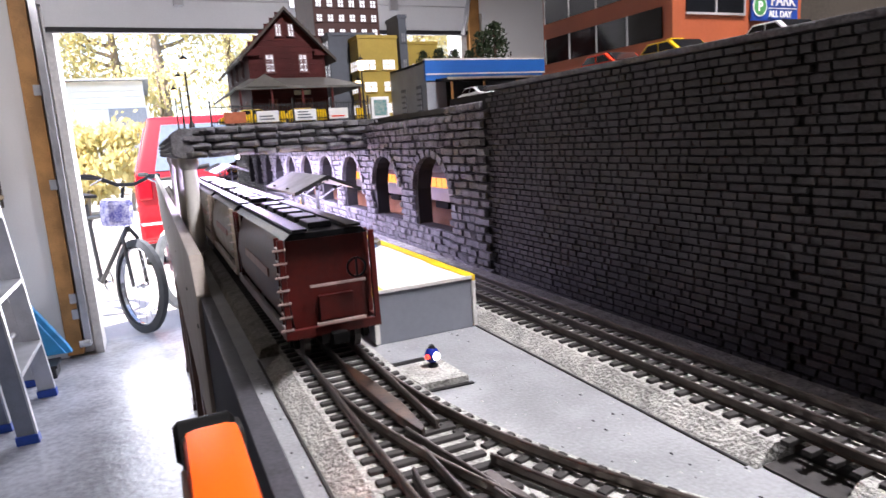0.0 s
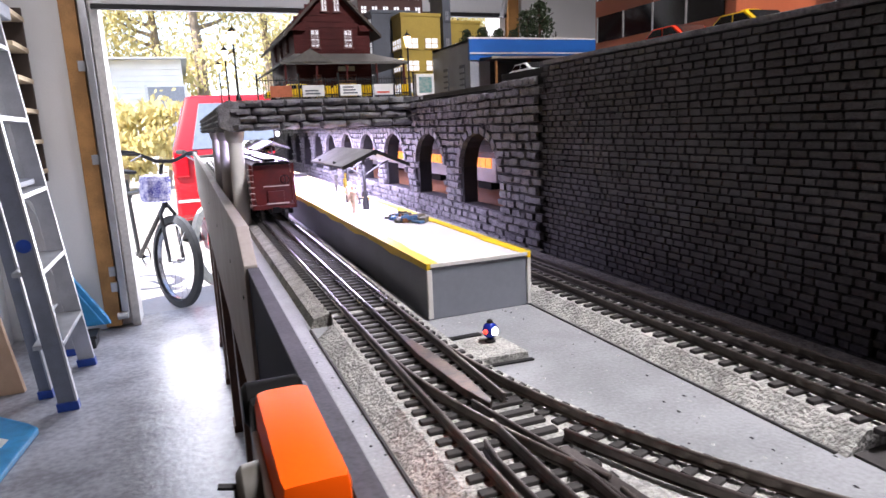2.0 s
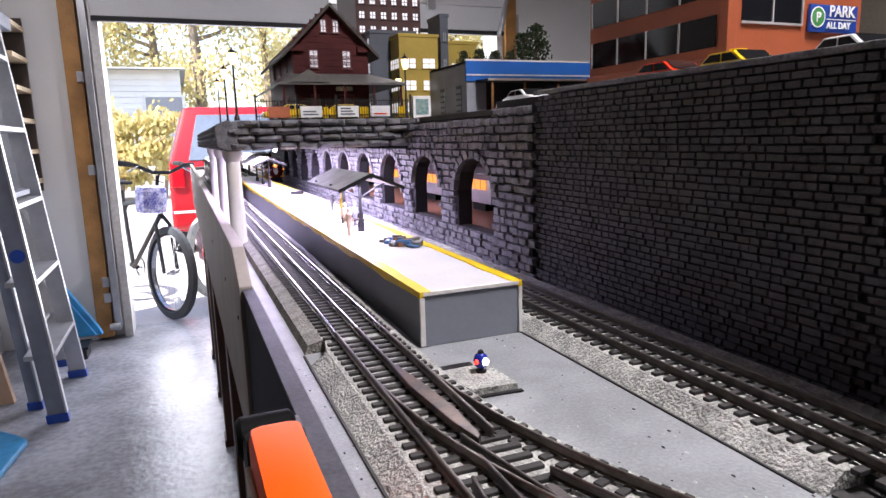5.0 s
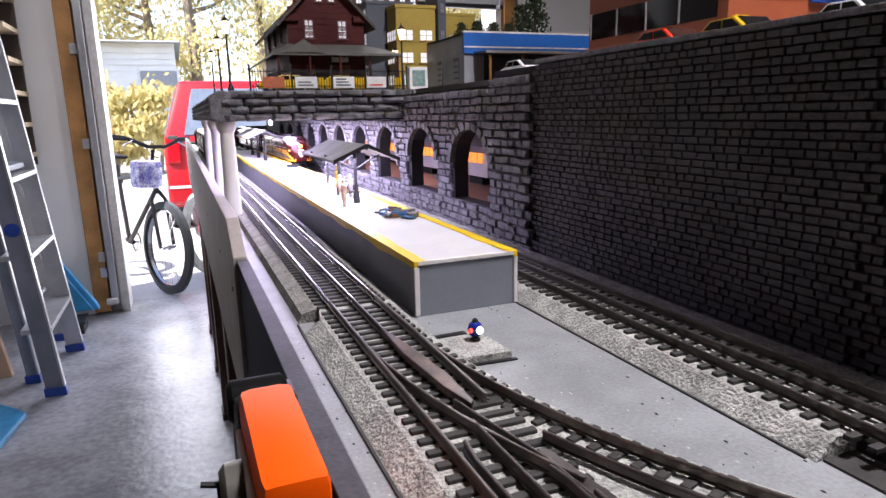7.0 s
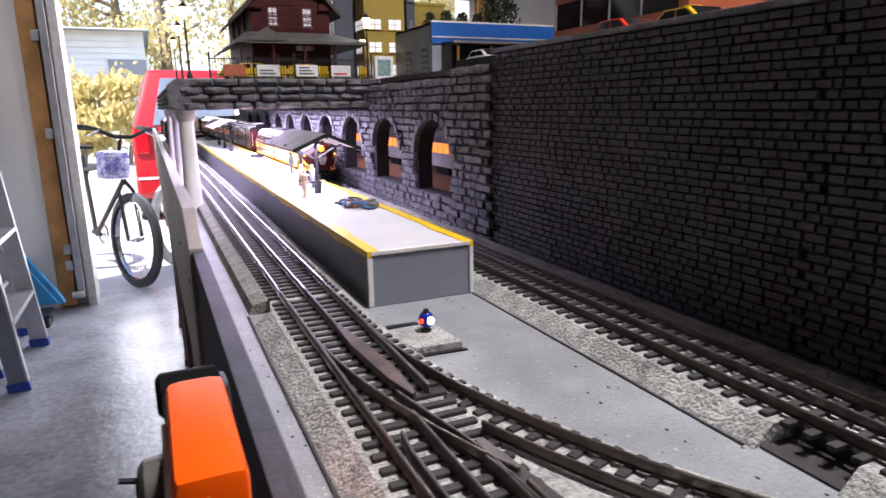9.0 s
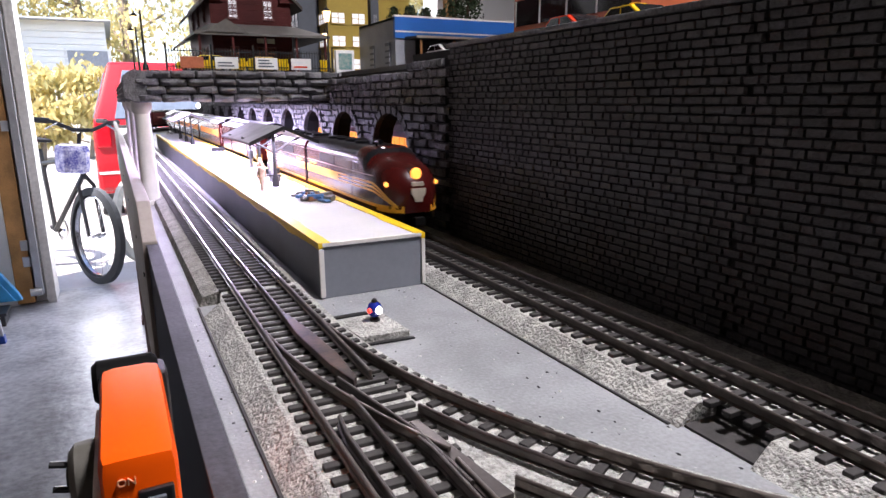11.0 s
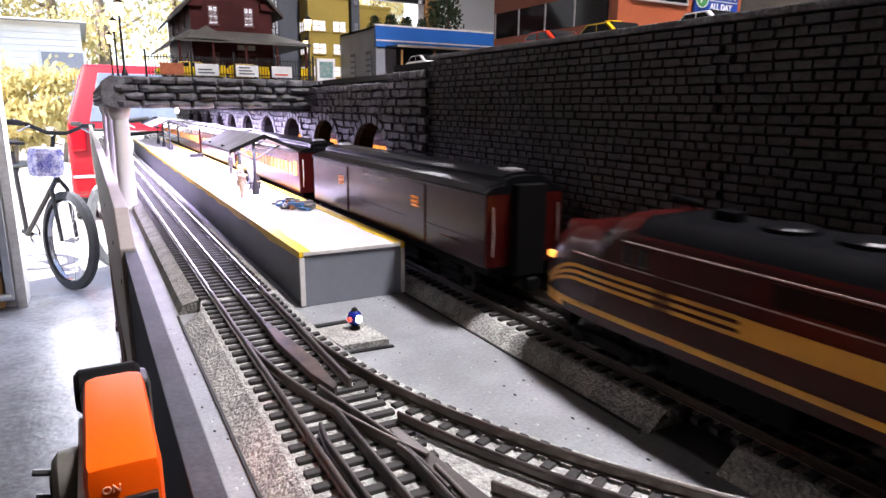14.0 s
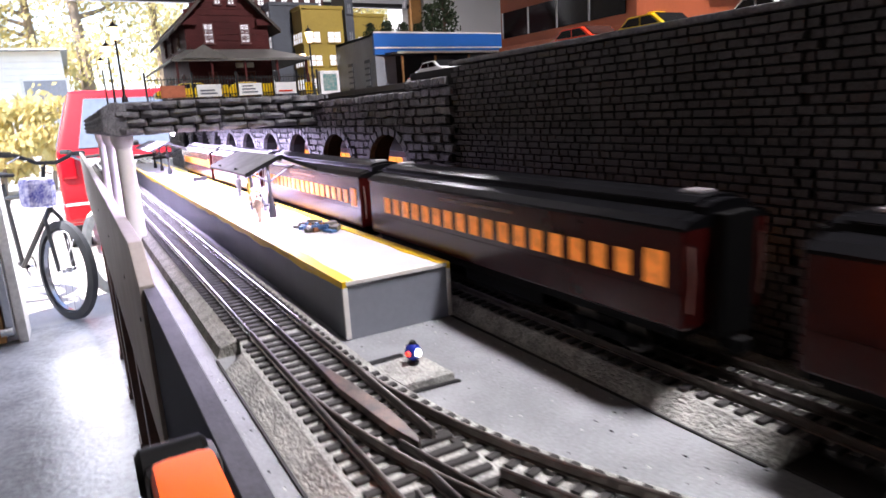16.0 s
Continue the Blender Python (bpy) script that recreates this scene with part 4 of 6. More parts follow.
def hopper(paint, label):
    th = thing("hopper_car", pose(0, 0, 0), label, "train car", "freight hopper cars")
    h = 0.108
    side = [(-0.0225, 0.017), (-0.0285, 0.03), (-0.0298, 0.046), (-0.0285, 0.060), (-0.0235, 0.072), (-0.018, 0.0775)]
    prof = side + [(-x, z) for x, z in reversed(side)]
    part("tank", Shape().prism(prof, "y", -h + 0.012, h - 0.012), paint, th, smooth=True)
    part("roof", Shape().prism([(-0.0265, 0.0765), (0.0265, 0.0765), (0.022, 0.0805), (-0.022, 0.0805)], "y", -h, h), ROOF_DARK, th, "dark sooty roof", bevel=0.0008)
    for sx in (-1, 1):
        part("side_sill", Shape().box(sx * 0.0285 - 0.0018, sx * 0.0285 + 0.0018, -h, h, 0.0155, 0.0225), paint, th, bevel=0.0006)
        part("roof_walk", Shape().box(sx * 0.0165 - 0.0045, sx * 0.0165 + 0.0045, -h - 0.002, h + 0.002, 0.0815, 0.083), ROOF_DARK, th)
        part("lettering", Shape().prism([(-0.06, 0.0475), (0.045, 0.0475), (0.045, 0.0535), (-0.06, 0.0535)], "x", min(sx * 0.0293, sx * 0.0302), max(sx * 0.0293, sx * 0.0302)), HOP_PALE, th, "faded pale lettering, unreadable")
        for e in (-1, 1):
            part("corner_post", Shape().box(sx * 0.0282 - 0.0018, sx * 0.0282 + 0.0018, min(e * h, e * (h - 0.003)), max(e * h, e * (h - 0.003)), 0.016, 0.0775), paint, th, bevel=0.0005)
            part("corner_post", Shape().box(sx * 0.0282 - 0.0014, sx * 0.0282 + 0.0014, min(e * (h - 0.013), e * (h - 0.016)), max(e * (h - 0.013), e * (h - 0.016)), 0.016, 0.0775), paint, th, bevel=0.0005)
            for k in range(7):
                z = 0.022 + 0.0082 * k
                if sx == e:
                    part("rung", Shape().box(sx * 0.0278 - 0.0055, sx * 0.0278 + 0.0025, e * h - 0.0006, e * h + 0.0006, z, z + 0.0011), RUNG, th)
                    part("side_rung", Shape().box(sx * 0.0292 - 0.0006, sx * 0.0292 + 0.0006, min(e * (h - 0.002), e * (h - 0.014)), max(e * (h - 0.002), e * (h - 0.014)), z, z + 0.0011), RUNG, th)
    for e in (-1, 1):
        part("end_wall", Shape().prism([(-0.0235, 0.02), (0.0235, 0.02), (0.0262, 0.045), (0.0245, 0.0765), (-0.0245, 0.0765), (-0.0262, 0.045)], "y", min(e * (h - 0.011), e * (h - 0.005)), max(e * (h - 0.011), e * (h - 0.005))), paint, th)
        part("end_beam", Shape().box(-0.0275, 0.0275, min(e * h, e * (h - 0.004)), max(e * h, e * (h - 0.004)), 0.0155, 0.0215), paint, th, bevel=0.0006)
        part("end_rail", Shape().box(-0.013, 0.022, e * h - 0.0006, e * h + 0.0006, 0.0465, 0.048), RUNG, th)
        part("end_rail", Shape().box(-0.011, 0.02, e * (h + 0.001) - 0.0008, e * (h + 0.001) + 0.0008, 0.0225, 0.0242), RUNG, th)
        part("brake_wheel", Shape().wheel((e * -0.016, e * (h + 0.003), 0.056), "y", 0.0065, 0.0052, 0.0012, 18).box(e * -0.016 - 0.0006, e * -0.016 + 0.0006, e * (h + 0.003) - 0.0005, e * (h + 0.003) + 0.0005, 0.0505, 0.0615), ROOF_DARK, th)
        part("end_panel", Shape().box(-0.008, 0.014, min(e * (h - 0.006), e * (h - 0.002)), max(e * (h - 0.006), e * (h - 0.002)), 0.024, 0.04), paint, th, bevel=0.0008)
        part("draft_box", Shape().box(-0.009, 0.009, min(e * h, e * (h - 0.03)), max(e * h, e * (h - 0.03)), 0.010, 0.0165), TRUCK, th)
        coupler(th, e * h, e)
        bogie(th, e * 0.075, pitch=0.03)
    for k in range(5):
        y = -0.08 + 0.04 * k
        part("roof_hatch", Shape().box(-0.0075, 0.0075, y - 0.0135, y + 0.0135, 0.0805, 0.0845), ROOF_DARK, th, bevel=0.001)
    for k in range(3):
        y = -0.045 + 0.045 * k
        part("outlet", Shape().prism([(y - 0.018, 0.018), (y + 0.018, 0.018), (y + 0.006, 0.005), (y - 0.006, 0.005)], "x", -0.013, 0.013), TRUCK, th)
    return th


passenger = []                     # (thing, distance of its middle behind the units' gap, turned)
lead = locomotive("maroon streamlined diesel locomotive with gold stripes and lit headlight")
passenger.append((lead, -0.142, False))
rear_unit = locomotive("maroon diesel locomotive with gold stripes, running backwards as second unit")
passenger.append((rear_unit, 0.141 - 0.012, True))
passenger.append((passenger_car(True, "dark maroon baggage car with two small lit door windows"), 0.2995 + CAR / 2 + 0.004, False))
for k in range(4):
    passenger.append((passenger_car(False, "dark maroon passenger coach with a row of amber lit windows"), 0.710 + CAR / 2 + 0.376 * k, False))

freight = [(hopper(HOP_RED, "dark red covered hopper car with black roof and ladders"), 0.115),
           (hopper(HOP_TAN, "dusty tan covered hopper car with black roof"), 0.353),
           (hopper(HOP_TAN, "dusty tan covered hopper car with black roof"), 0.591),
           (hopper(HOP_RED, "dark red covered hopper car with black roof and ladders"), 0.829)]

# a second train stands behind the arches
LIT = mat("cabin_light", (1.0, 0.3, 0.03), 0.5, glow=0.42, var=0.35, size=0.006, bump=0)
PURPLE = mat("plum_band", (0.11, 0.035, 0.05), 0.4, size=0.03, fine=0.004)


def standing_car(y):
    th = thing("standing_coach", pose(0.46, y, 1.1), "silver passenger coach with plum band and lit windows behind the arches", "train car", "cars behind the arches")
    part("body", Shape().box(-0.03, 0.03, -0.17, 0.17, 0.014, 0.062), SILVER, th, bevel=0.0015)
    part("roof", Shape().prism([(-0.031, 0.062), (0.031, 0.062), (0.026, 0.071), (0.012, 0.076), (-0.012, 0.076), (-0.026, 0.071)], "y", -0.17, 0.17), SILVER, th)
    part("band", Shape().box(-0.0308, -0.0298, -0.168, 0.168, 0.052, 0.0605), PURPLE, th, "plum coloured band")
    for i in range(15):
        yy = -0.147 + 0.021 * i
        part("window", Shape().box(-0.0312, -0.0296, yy - 0.0088, yy + 0.0088, 0.036, 0.0515), LIT, th, "glowing orange window")
    for k in (-0.11, 0.11):
        part("truck", Shape().box(-0.022, 0.022, k - 0.025, k + 0.025, 0, 0.014), TRUCK, th, bevel=0.001)


for cy in (0.68, 1.04, 1.4, 1.76):
    standing_car(cy)


def on_track(cx, r, d, forward):
    """Pose of a car at distance d along a track that runs north and then bends east. forward: heads north."""
    if d <= 3.0:
        x, y, a = cx, d, 0.0
    else:
        a = min((d - 3.0) / r, math.pi / 2)
        x, y = cx + r - r * math.cos(a), 3.0 + r * math.sin(a)
        x += max(0.0, d - 3.0 - r * math.pi / 2)
    return pose(x, y, RAILZ, 0, 0, -math.degrees(a) + (0 if forward else 180))

# ---- town on the deck ----
HOUSE_RED = mat("dark_red_clapboard", (0.075, 0.016, 0.015), 0.6, spec=0.15, size=0.03, fine=0.003, var=0.35)
HOUSE_ROOF = mat("brown_shingle_roof", (0.07, 0.055, 0.045), 0.75, size=0.03, fine=0.004, var=0.4)
PORCH_ROOF = mat("grey_porch_roof", (0.11, 0.105, 0.095), 0.6, size=0.03, fine=0.004, var=0.3)
TRIM_RED = mat("red_brown_trim", (0.13, 0.04, 0.035), 0.55, size=0.02, fine=0.003)
WIN_WHITE = mat("window_bright", (0.85, 0.87, 0.9), 0.3, glow=0.3, bump=0)
IRON = mat("black_iron", (0.01, 0.01, 0.011), 0.45, size=0.02, fine=0.003)
TOWER_BROWN = mat("tower_brown", (0.1, 0.04, 0.033), 0.6, size=0.04, fine=0.004, var=0.25)
GREY_BLDG = mat("grey_facade", (0.3, 0.32, 0.35), 0.6, size=0.05, fine=0.004, var=0.2)
GREY_DARK = mat("slate_facade", (0.1, 0.115, 0.14), 0.55, size=0.05, fine=0.004, var=0.2)
YELLOW_BLDG = mat("mustard_facade", (0.5, 0.36, 0.06), 0.6, size=0.05, fine=0.004, var=0.15)
BLUE = mat("bright_blue_band", (0.015, 0.14, 0.5), 0.45, size=0.05, fine=0.004, var=0.1)
ORANGE_BLDG = mat("burnt_orange_facade", (0.36, 0.085, 0.03), 0.55, size=0.06, fine=0.004, var=0.15)
GREY_MULLION = mat("light_mullion", (0.4, 0.38, 0.37), 0.5)
CREAM = mat("cream_strip", (0.55, 0.52, 0.4), 0.6, size=0.03, fine=0.003)
GREEN = mat("model_foliage", (0.035, 0.06, 0.02), 0.85, size=0.01, fine=0.002, var=0.6, bump=0.6)
LAMP_GLOW = mat("street_lamp_globe", (1.0, 0.72, 0.35), 0.4, glow=1.6, bump=0)
TAXI = mat("taxi_yellow", (0.75, 0.47, 0.0), 0.3, size=0.02, fine=0.003, var=0.08, bump=0)
CAR_RED = mat("toy_car_red", (0.7, 0.04, 0.012), 0.25, size=0.02, fine=0.003, var=0.1, bump=0)
CAR_WHITE = mat("toy_car_white", (0.8, 0.8, 0.8), 0.3, size=0.02, fine=0.003, var=0.05, bump=0)
CAR_BLACK = mat("toy_car_black", (0.03, 0.03, 0.035), 0.2, size=0.02, fine=0.003, bump=0)
SIGN_BLUE = mat("sign_blue", (0.012, 0.06, 0.33), 0.4, bump=0)
SIGN_GREEN = mat("sign_green", (0.05, 0.25, 0.06), 0.4, bump=0)
SIGN_WHITE = mat("sign_white", (0.8, 0.8, 0.78), 0.5, bump=0)
SIGN_RUST = mat("sign_rust", (0.45, 0.13, 0.06), 0.5, size=0.01, fine=0.002)
POSTER = mat("kiosk_picture", (0.06, 0.2, 0.2), 0.5, size=0.006, fine=0.002, second=(0.3, 0.34, 0.3), bump=0)


def window(parent, x, y, z, w, h, face="y", pane=None, frame_mat=None, d=-1):
    """A framed window on a wall that faces along -y or -x."""
    pane, frame_mat = pane or WIN_WHITE, frame_mat or TRIM_RED
    t = 0.0016
    def bx(a0, a1, z0, z1, p, q):
        return Shape().box(x + a0, x + a1, y + p, y + q, z + z0, z + z1) if face == "y" else Shape().box(x + p, x + q, y + a0, y + a1, z + z0, z + z1)
    wdw = part("window", bx(-w / 2, w / 2, -h / 2, h / 2, -0.0008, 0.0008), pane, parent)
    for a0, a1, z0, z1 in ((-w / 2 - t, -w / 2, -h / 2, h / 2), (w / 2, w / 2 + t, -h / 2, h / 2), (-w / 2 - t, w / 2 + t, h / 2, h / 2 + t), (-0.0006, 0.0006, -h / 2, h / 2), (-w / 2, w / 2, -0.0006, 0.0006)):
        part("frame", bx(a0, a1, z0, z1, -0.0018, 0.0004), frame_mat, wdw)
    part("sill", bx(-w / 2 - 2 * t, w / 2 + 2 * t, -h / 2 - 1.5 * t, -h / 2, -0.0034, 0.0004), frame_mat, wdw)


def station_house():
    th = thing("model_house", pose(0, 0, DZ), "dark red gabled model station house with wraparound porch", "model house")
    x0, x1, y0, y1 = 0.186, 0.322, 1.15, 1.46
    e, ap, mid = 0.14, 0.206, 0.254
    part("wall", Shape().prism([(x0, 0), (x1, 0), (x1, e), (mid, ap - 0.003), (x0, e)], "y", y0, y1), HOUSE_RED, th)
    for k in range(19):
        z = 0.01 + k * 0.01
        w = 0.0 if z < e else (z - e) / (ap - e) * (mid - x0)
        if x0 + w < x1 - w - 0.004:
            part("clapboard", Shape().box(x0 + w + 0.002, x1 - w - 0.002, y0 - 0.0008, y0, z, z + 0.0085), HOUSE_RED, th)
    part("roof", Shape().prism([(mid, ap), (x0 - 0.018, e - 0.022), (x0 - 0.018, e - 0.028), (mid, ap - 0.006)], "y", y0 - 0.014, y1 + 0.014), HOUSE_ROOF, th)
    part("roof", Shape().prism([(mid, ap), (x1 + 0.018, e - 0.022), (x1 + 0.018, e - 0.028), (mid, ap - 0.006)], "y", y0 - 0.014, y1 + 0.014), HOUSE_ROOF, th)
    for sx, ex in ((x0 - 0.006, x0 + 0.02), (x1 - 0.02, x1 + 0.006)):
        part("eave_bracket", Shape().box(sx, ex, y0 - 0.008, y0, e - 0.016, e - 0.006), HOUSE_RED, th)
    for x in (0.223, 0.282):
        window(th, x, y0, 0.111, 0.013, 0.029)
    for x in (0.243, 0.265):
        window(th, x, y0, 0.168, 0.0085, 0.02, pane=WIN_WHITE)
    for y in (1.22, 1.3, 1.38):
        window(th, x0, y, 0.111, 0.014, 0.029, "x", DARK_GLASS)
        window(th, x0, y, 0.035, 0.016, 0.03, "x", DARK_GLASS)
    # porch
    py0, px0, px1 = 1.085, 0.15, 0.372
    v = [(px0, py0, 0.066), (px1, py0, 0.066), (px1, y1, 0.066), (px0, y1, 0.066), (x0 - 0.001, y0 - 0.001, 0.086), (x1 + 0.001, y0 - 0.001, 0.086), (x1 + 0.001, y1, 0.086), (x0 - 0.001, y1, 0.086)]
    v += [(a, b, c - 0.004) for a, b, c in v]
    f = [(0, 1, 5, 4), (1, 2, 6, 5), (3, 0, 4, 7), (8, 12, 13, 9), (9, 13, 14, 10), (11, 15, 12, 8), (0, 8, 9, 1), (1, 9, 10, 2), (3, 11, 8, 0), (2, 10, 14, 6), (7, 15, 11, 3), (4, 5, 13, 12), (5, 6, 14, 13), (7, 4, 12, 15)]
    part("porch_roof", Shape().add(v, f), PORCH_ROOF, th)
    part("porch_gable", Shape().prism([(0.165, 0.066), (0.235, 0.066), (0.2, 0.087)], "y", py0 - 0.002, py0 + 0.05), PORCH_ROOF, th)
    for x in (0.158, 0.21, 0.262, 0.314, 0.364):
        part("porch_post", Shape().box(x - 0.0018, x + 0.0018, py0 + 0.004, py0 + 0.0076, 0, 0.064), HOUSE_RED, th)
    window(th, 0.222, y0, 0.034, 0.012, 0.03, pane=SIGN_RUST)
    window(th, 0.268, y0, 0.034, 0.013, 0.03, pane=SIGN_RUST)
    window(th, 0.285, y0, 0.034, 0.013, 0.03, pane=SIGN_RUST)
    part("porch_sign", Shape().box(0.26, 0.29, y0 - 0.004, y0 - 0.001, 0.056, 0.064), CREAM, th, "small cream name board, unreadable")
    part("floor_slab", Shape().box(px0, px1, py0, y1, 0, 0.003), PORCH_ROOF, th)


station_house()


def block(name, x0, x1, y0, y1, h, wall, label, rows, cols, wz0, dz, pane, ww, wh, face_cols=0, roof=None, frame_mat=None):
    """A model high-rise with a grid of windows on its front and, where asked, its west side."""
    th = thing(name, pose(0, 0, DZ), label, "model building", "model town buildings")
    part("wall", Shape().box(x0, x1, y0, y1, 0, h), wall, th, bevel=0.001)
    part("parapet", Shape().box(x0 - 0.002, x1 + 0.002, y0 - 0.002, y1 + 0.002, h - 0.006, h + 0.002), roof or wall, th, bevel=0.0008)
    for r in range(rows):
        z = wz0 + dz * r
        if z + wh / 2 > h - 0.008:
            break
        for c in range(cols):
            x = x0 + (x1 - x0) * (c + 0.5) / cols
            window(th, x, y0, z, ww, wh, "y", pane, frame_mat or wall)
        for c in range(face_cols):
            y = y0 + (y1 - y0) * (c + 0.5) / face_cols
            window(th, x0, y, z, ww, wh, "x", pane, frame_mat or wall)
    return th


block("office_tower", 0.415, 0.582, 1.56, 1.75, 0.52, TOWER_BROWN, "tall brown model office tower with rows of bright windows", 14, 6, 0.03, 0.034, WIN_WHITE, 0.013, 0.016)
block("corner_building", 0.43, 0.545, 1.50, 1.555, 0.222, GREY_DARK, "slate grey model corner building with pale side windows", 4, 0, 0.04, 0.05, WIN_WHITE, 0.016, 0.03, 2)
block("apartment_block", 0.478, 0.575, 1.43, 1.495, 0.205, YELLOW_BLDG, "mustard yellow model apartment block with lit windows", 4, 2, 0.04, 0.05, WIN_WHITE, 0.03, 0.022, 2)
block("apartment_block", 0.60, 0.72, 1.52, 1.6, 0.205, YELLOW_BLDG, "mustard yellow model apartment block with lit windows", 4, 3, 0.04, 0.05, WIN_WHITE, 0.024, 0.024)
block("narrow_building", 0.578, 0.598, 1.42, 1.5, 0.25, GREY_DARK, "narrow slate blue model building with plain walls", 3, 1, 0.08, 0.06, GREY_BLDG, 0.008, 0.02)


def garage_building():
    th = thing("service_garage", pose(0, 0, DZ), "grey model service garage with bright blue fascia and awning", "model building", "model town buildings")
    x0, x1, y0, y1 = 0.552, 0.92, 1.22, 1.56
    part("side_wall", Shape().box(x0, x0 + 0.006, y0, y1, 0, 0.122), GREY_BLDG, th)
    part("back_wall", Shape().box(x0 + 0.006, x1, y1 - 0.006, y1, 0, 0.122), GREY_DARK, th)
    part("east_wall", Shape().box(x1 - 0.006, x1, y0, y1 - 0.006, 0, 0.122), GREY_BLDG, th)
    part("front_pier", Shape().box(x0 + 0.006, x0 + 0.045, y0, y0 + 0.006, 0, 0.08), GREY_BLDG, th)
    # Black wall set back here stands for the shade below the awning.
    part("dark_void_wall", Shape().box(x0 + 0.045, x1 - 0.006, y0 + 0.05, y0 + 0.056, 0, 0.09), IRON, th)
    part("roof", Shape().box(x0, x1, y0 + 0.004, y1, 0.117, 0.122), GREY_DARK, th)
    part("fascia", Shape().box(x0 - 0.002, x1, y0 - 0.004, y0 + 0.004, 0.081, 0.122), BLUE, th, "bright blue fascia band")
    part("trim", Shape().box(x0 - 0.003, x1, y0 - 0.005, y0 + 0.004, 0.122, 0.1255), SIGN_WHITE, th, "white trim strip")
    part("trim", Shape().box(x0 - 0.002, x1, y0 - 0.0055, y0 - 0.004, 0.0925, 0.0955), SIGN_WHITE, th, "white trim strip")
    # Underside shade is put into the awning's black colour.
    part("awning", Shape().prism([(y0 - 0.004, 0.078), (y0 - 0.06, 0.078), (y0 - 0.06, 0.081), (y0 - 0.004, 0.084)], "x", x0 + 0.02, x1 - 0.02), IRON, th, "flat awning, black for its shaded underside")
    part("awning_edge", Shape().box(x0 + 0.02, x1 - 0.02, y0 - 0.062, y0 - 0.06, 0.0775, 0.082), CREAM, th, "cream awning edge")
    for x in (0.585, 0.66, 0.74, 0.82):
        part("awning_post", Shape().box(x - 0.002, x + 0.002, y0 - 0.055, y0 - 0.051, 0, 0.075), WOOD, th)
    for y in (1.26, 1.35, 1.46):
        part("side_door", Shape().box(x0 - 0.0012, x0 + 0.001, y - 0.014, y + 0.014, 0.004, 0.075), GREY_DARK, th, bevel=0.0005)
        for k in range(5):
            part("louvre", Shape().box(x0 - 0.0022, x0 - 0.001, y - 0.012, y + 0.012, 0.012 + 0.012 * k, 0.02 + 0.012 * k), GREY_BLDG, th)


garage_building()


def office_building():
    th = thing("parking_office", pose(0, 0, DZ), "burnt orange model office building with dark ribbon windows", "model building", "model town buildings")
    x0, x1, y0, y1, h = 0.58, 0.80, 0.56, 0.826, 0.42
    part("wall", Shape().box(x0, x1, y0, y1, 0, h), ORANGE_BLDG, th, bevel=0.001)
    part("corner_pilaster", Shape().box(x0 - 0.002, x0 + 0.012, y0 - 0.002, y0 + 0.012, 0, h), ORANGE_BLDG, th, bevel=0.0008)
    part("plinth", Shape().box(x0 - 0.003, x1 + 0.003, y0 - 0.003, y1 + 0.003, 0, 0.052), ORANGE_BLDG, th, bevel=0.001)
    for r in range(6):
        z = 0.064 + 0.058 * r
        for k in range(4):
            ya, yb = y0 + 0.016 + 0.061 * k, y0 + 0.016 + 0.061 * k + 0.0585
            w = part("window", Shape().box(x0 - 0.0014, x0 + 0.001, ya, yb, z, z + 0.036), DARK_GLASS, th)
            part("mullion", Shape().box(x0 - 0.0026, x0 - 0.001, yb, yb + 0.0025, z, z + 0.036), GREY_MULLION, w)
        for k in range(2):
            if r == 0:
                za = 0.091
            else:
                za = 0.091 + 0.058 * r
            xa = x0 + 0.02 + 0.048 * k
            w = part("window", Shape().box(xa, xa + 0.046, y0 - 0.0014, y0 + 0.001, za, za + 0.04), DARK_GLASS, th)
            part("frame", Shape().box(xa + 0.046, xa + 0.048, y0 - 0.003, y0 - 0.001, za, za + 0.04), GREY_MULLION, w)
            part("frame", Shape().box(xa - 0.001, xa + 0.048, y0 - 0.003, y0 - 0.001, za - 0.0025, za), GREY_MULLION, w)
    sg = part("sign_board", Shape().box(0.704, 0.786, y0 - 0.006, y0 - 0.002, 0.082, 0.114), SIGN_BLUE, th, "blue parking sign with green round emblem", bevel=0.0008)
    part("emblem", Shape().tube([(0.7155, y0 - 0.006, 0.099), (0.7155, y0 - 0.0072, 0.099)], 0.0115, 24), SIGN_GREEN, sg)
    part("emblem_ring", Shape().wheel((0.7155, y0 - 0.0072, 0.099), "y", 0.0122, 0.0108, 0.001, 28), SIGN_WHITE, sg)
    for txt, x, z, s in (("P", 0.7155, 0.0935, 0.016), ("PARK", 0.756, 0.1005, 0.0185), ("ALL DAY", 0.751, 0.0865, 0.0105)):
        cu = bpy.data.curves.new("letters", "FONT")
        cu.body, cu.size, cu.align_x, cu.extrude, cu.offset = txt, s, "CENTER", 0.0004, 0.0003
        cu.materials.append(SIGN_WHITE)
        ob = new("letters", cu)
        ob.parent = sg
        ob.matrix_basis = pose(x, y0 - 0.0078, z, 90, 0, 0)
    part("divider", Shape().box(0.731, 0.783, y0 - 0.007, y0 - 0.006, 0.0967, 0.0976), SIGN_WHITE, sg)


office_building()


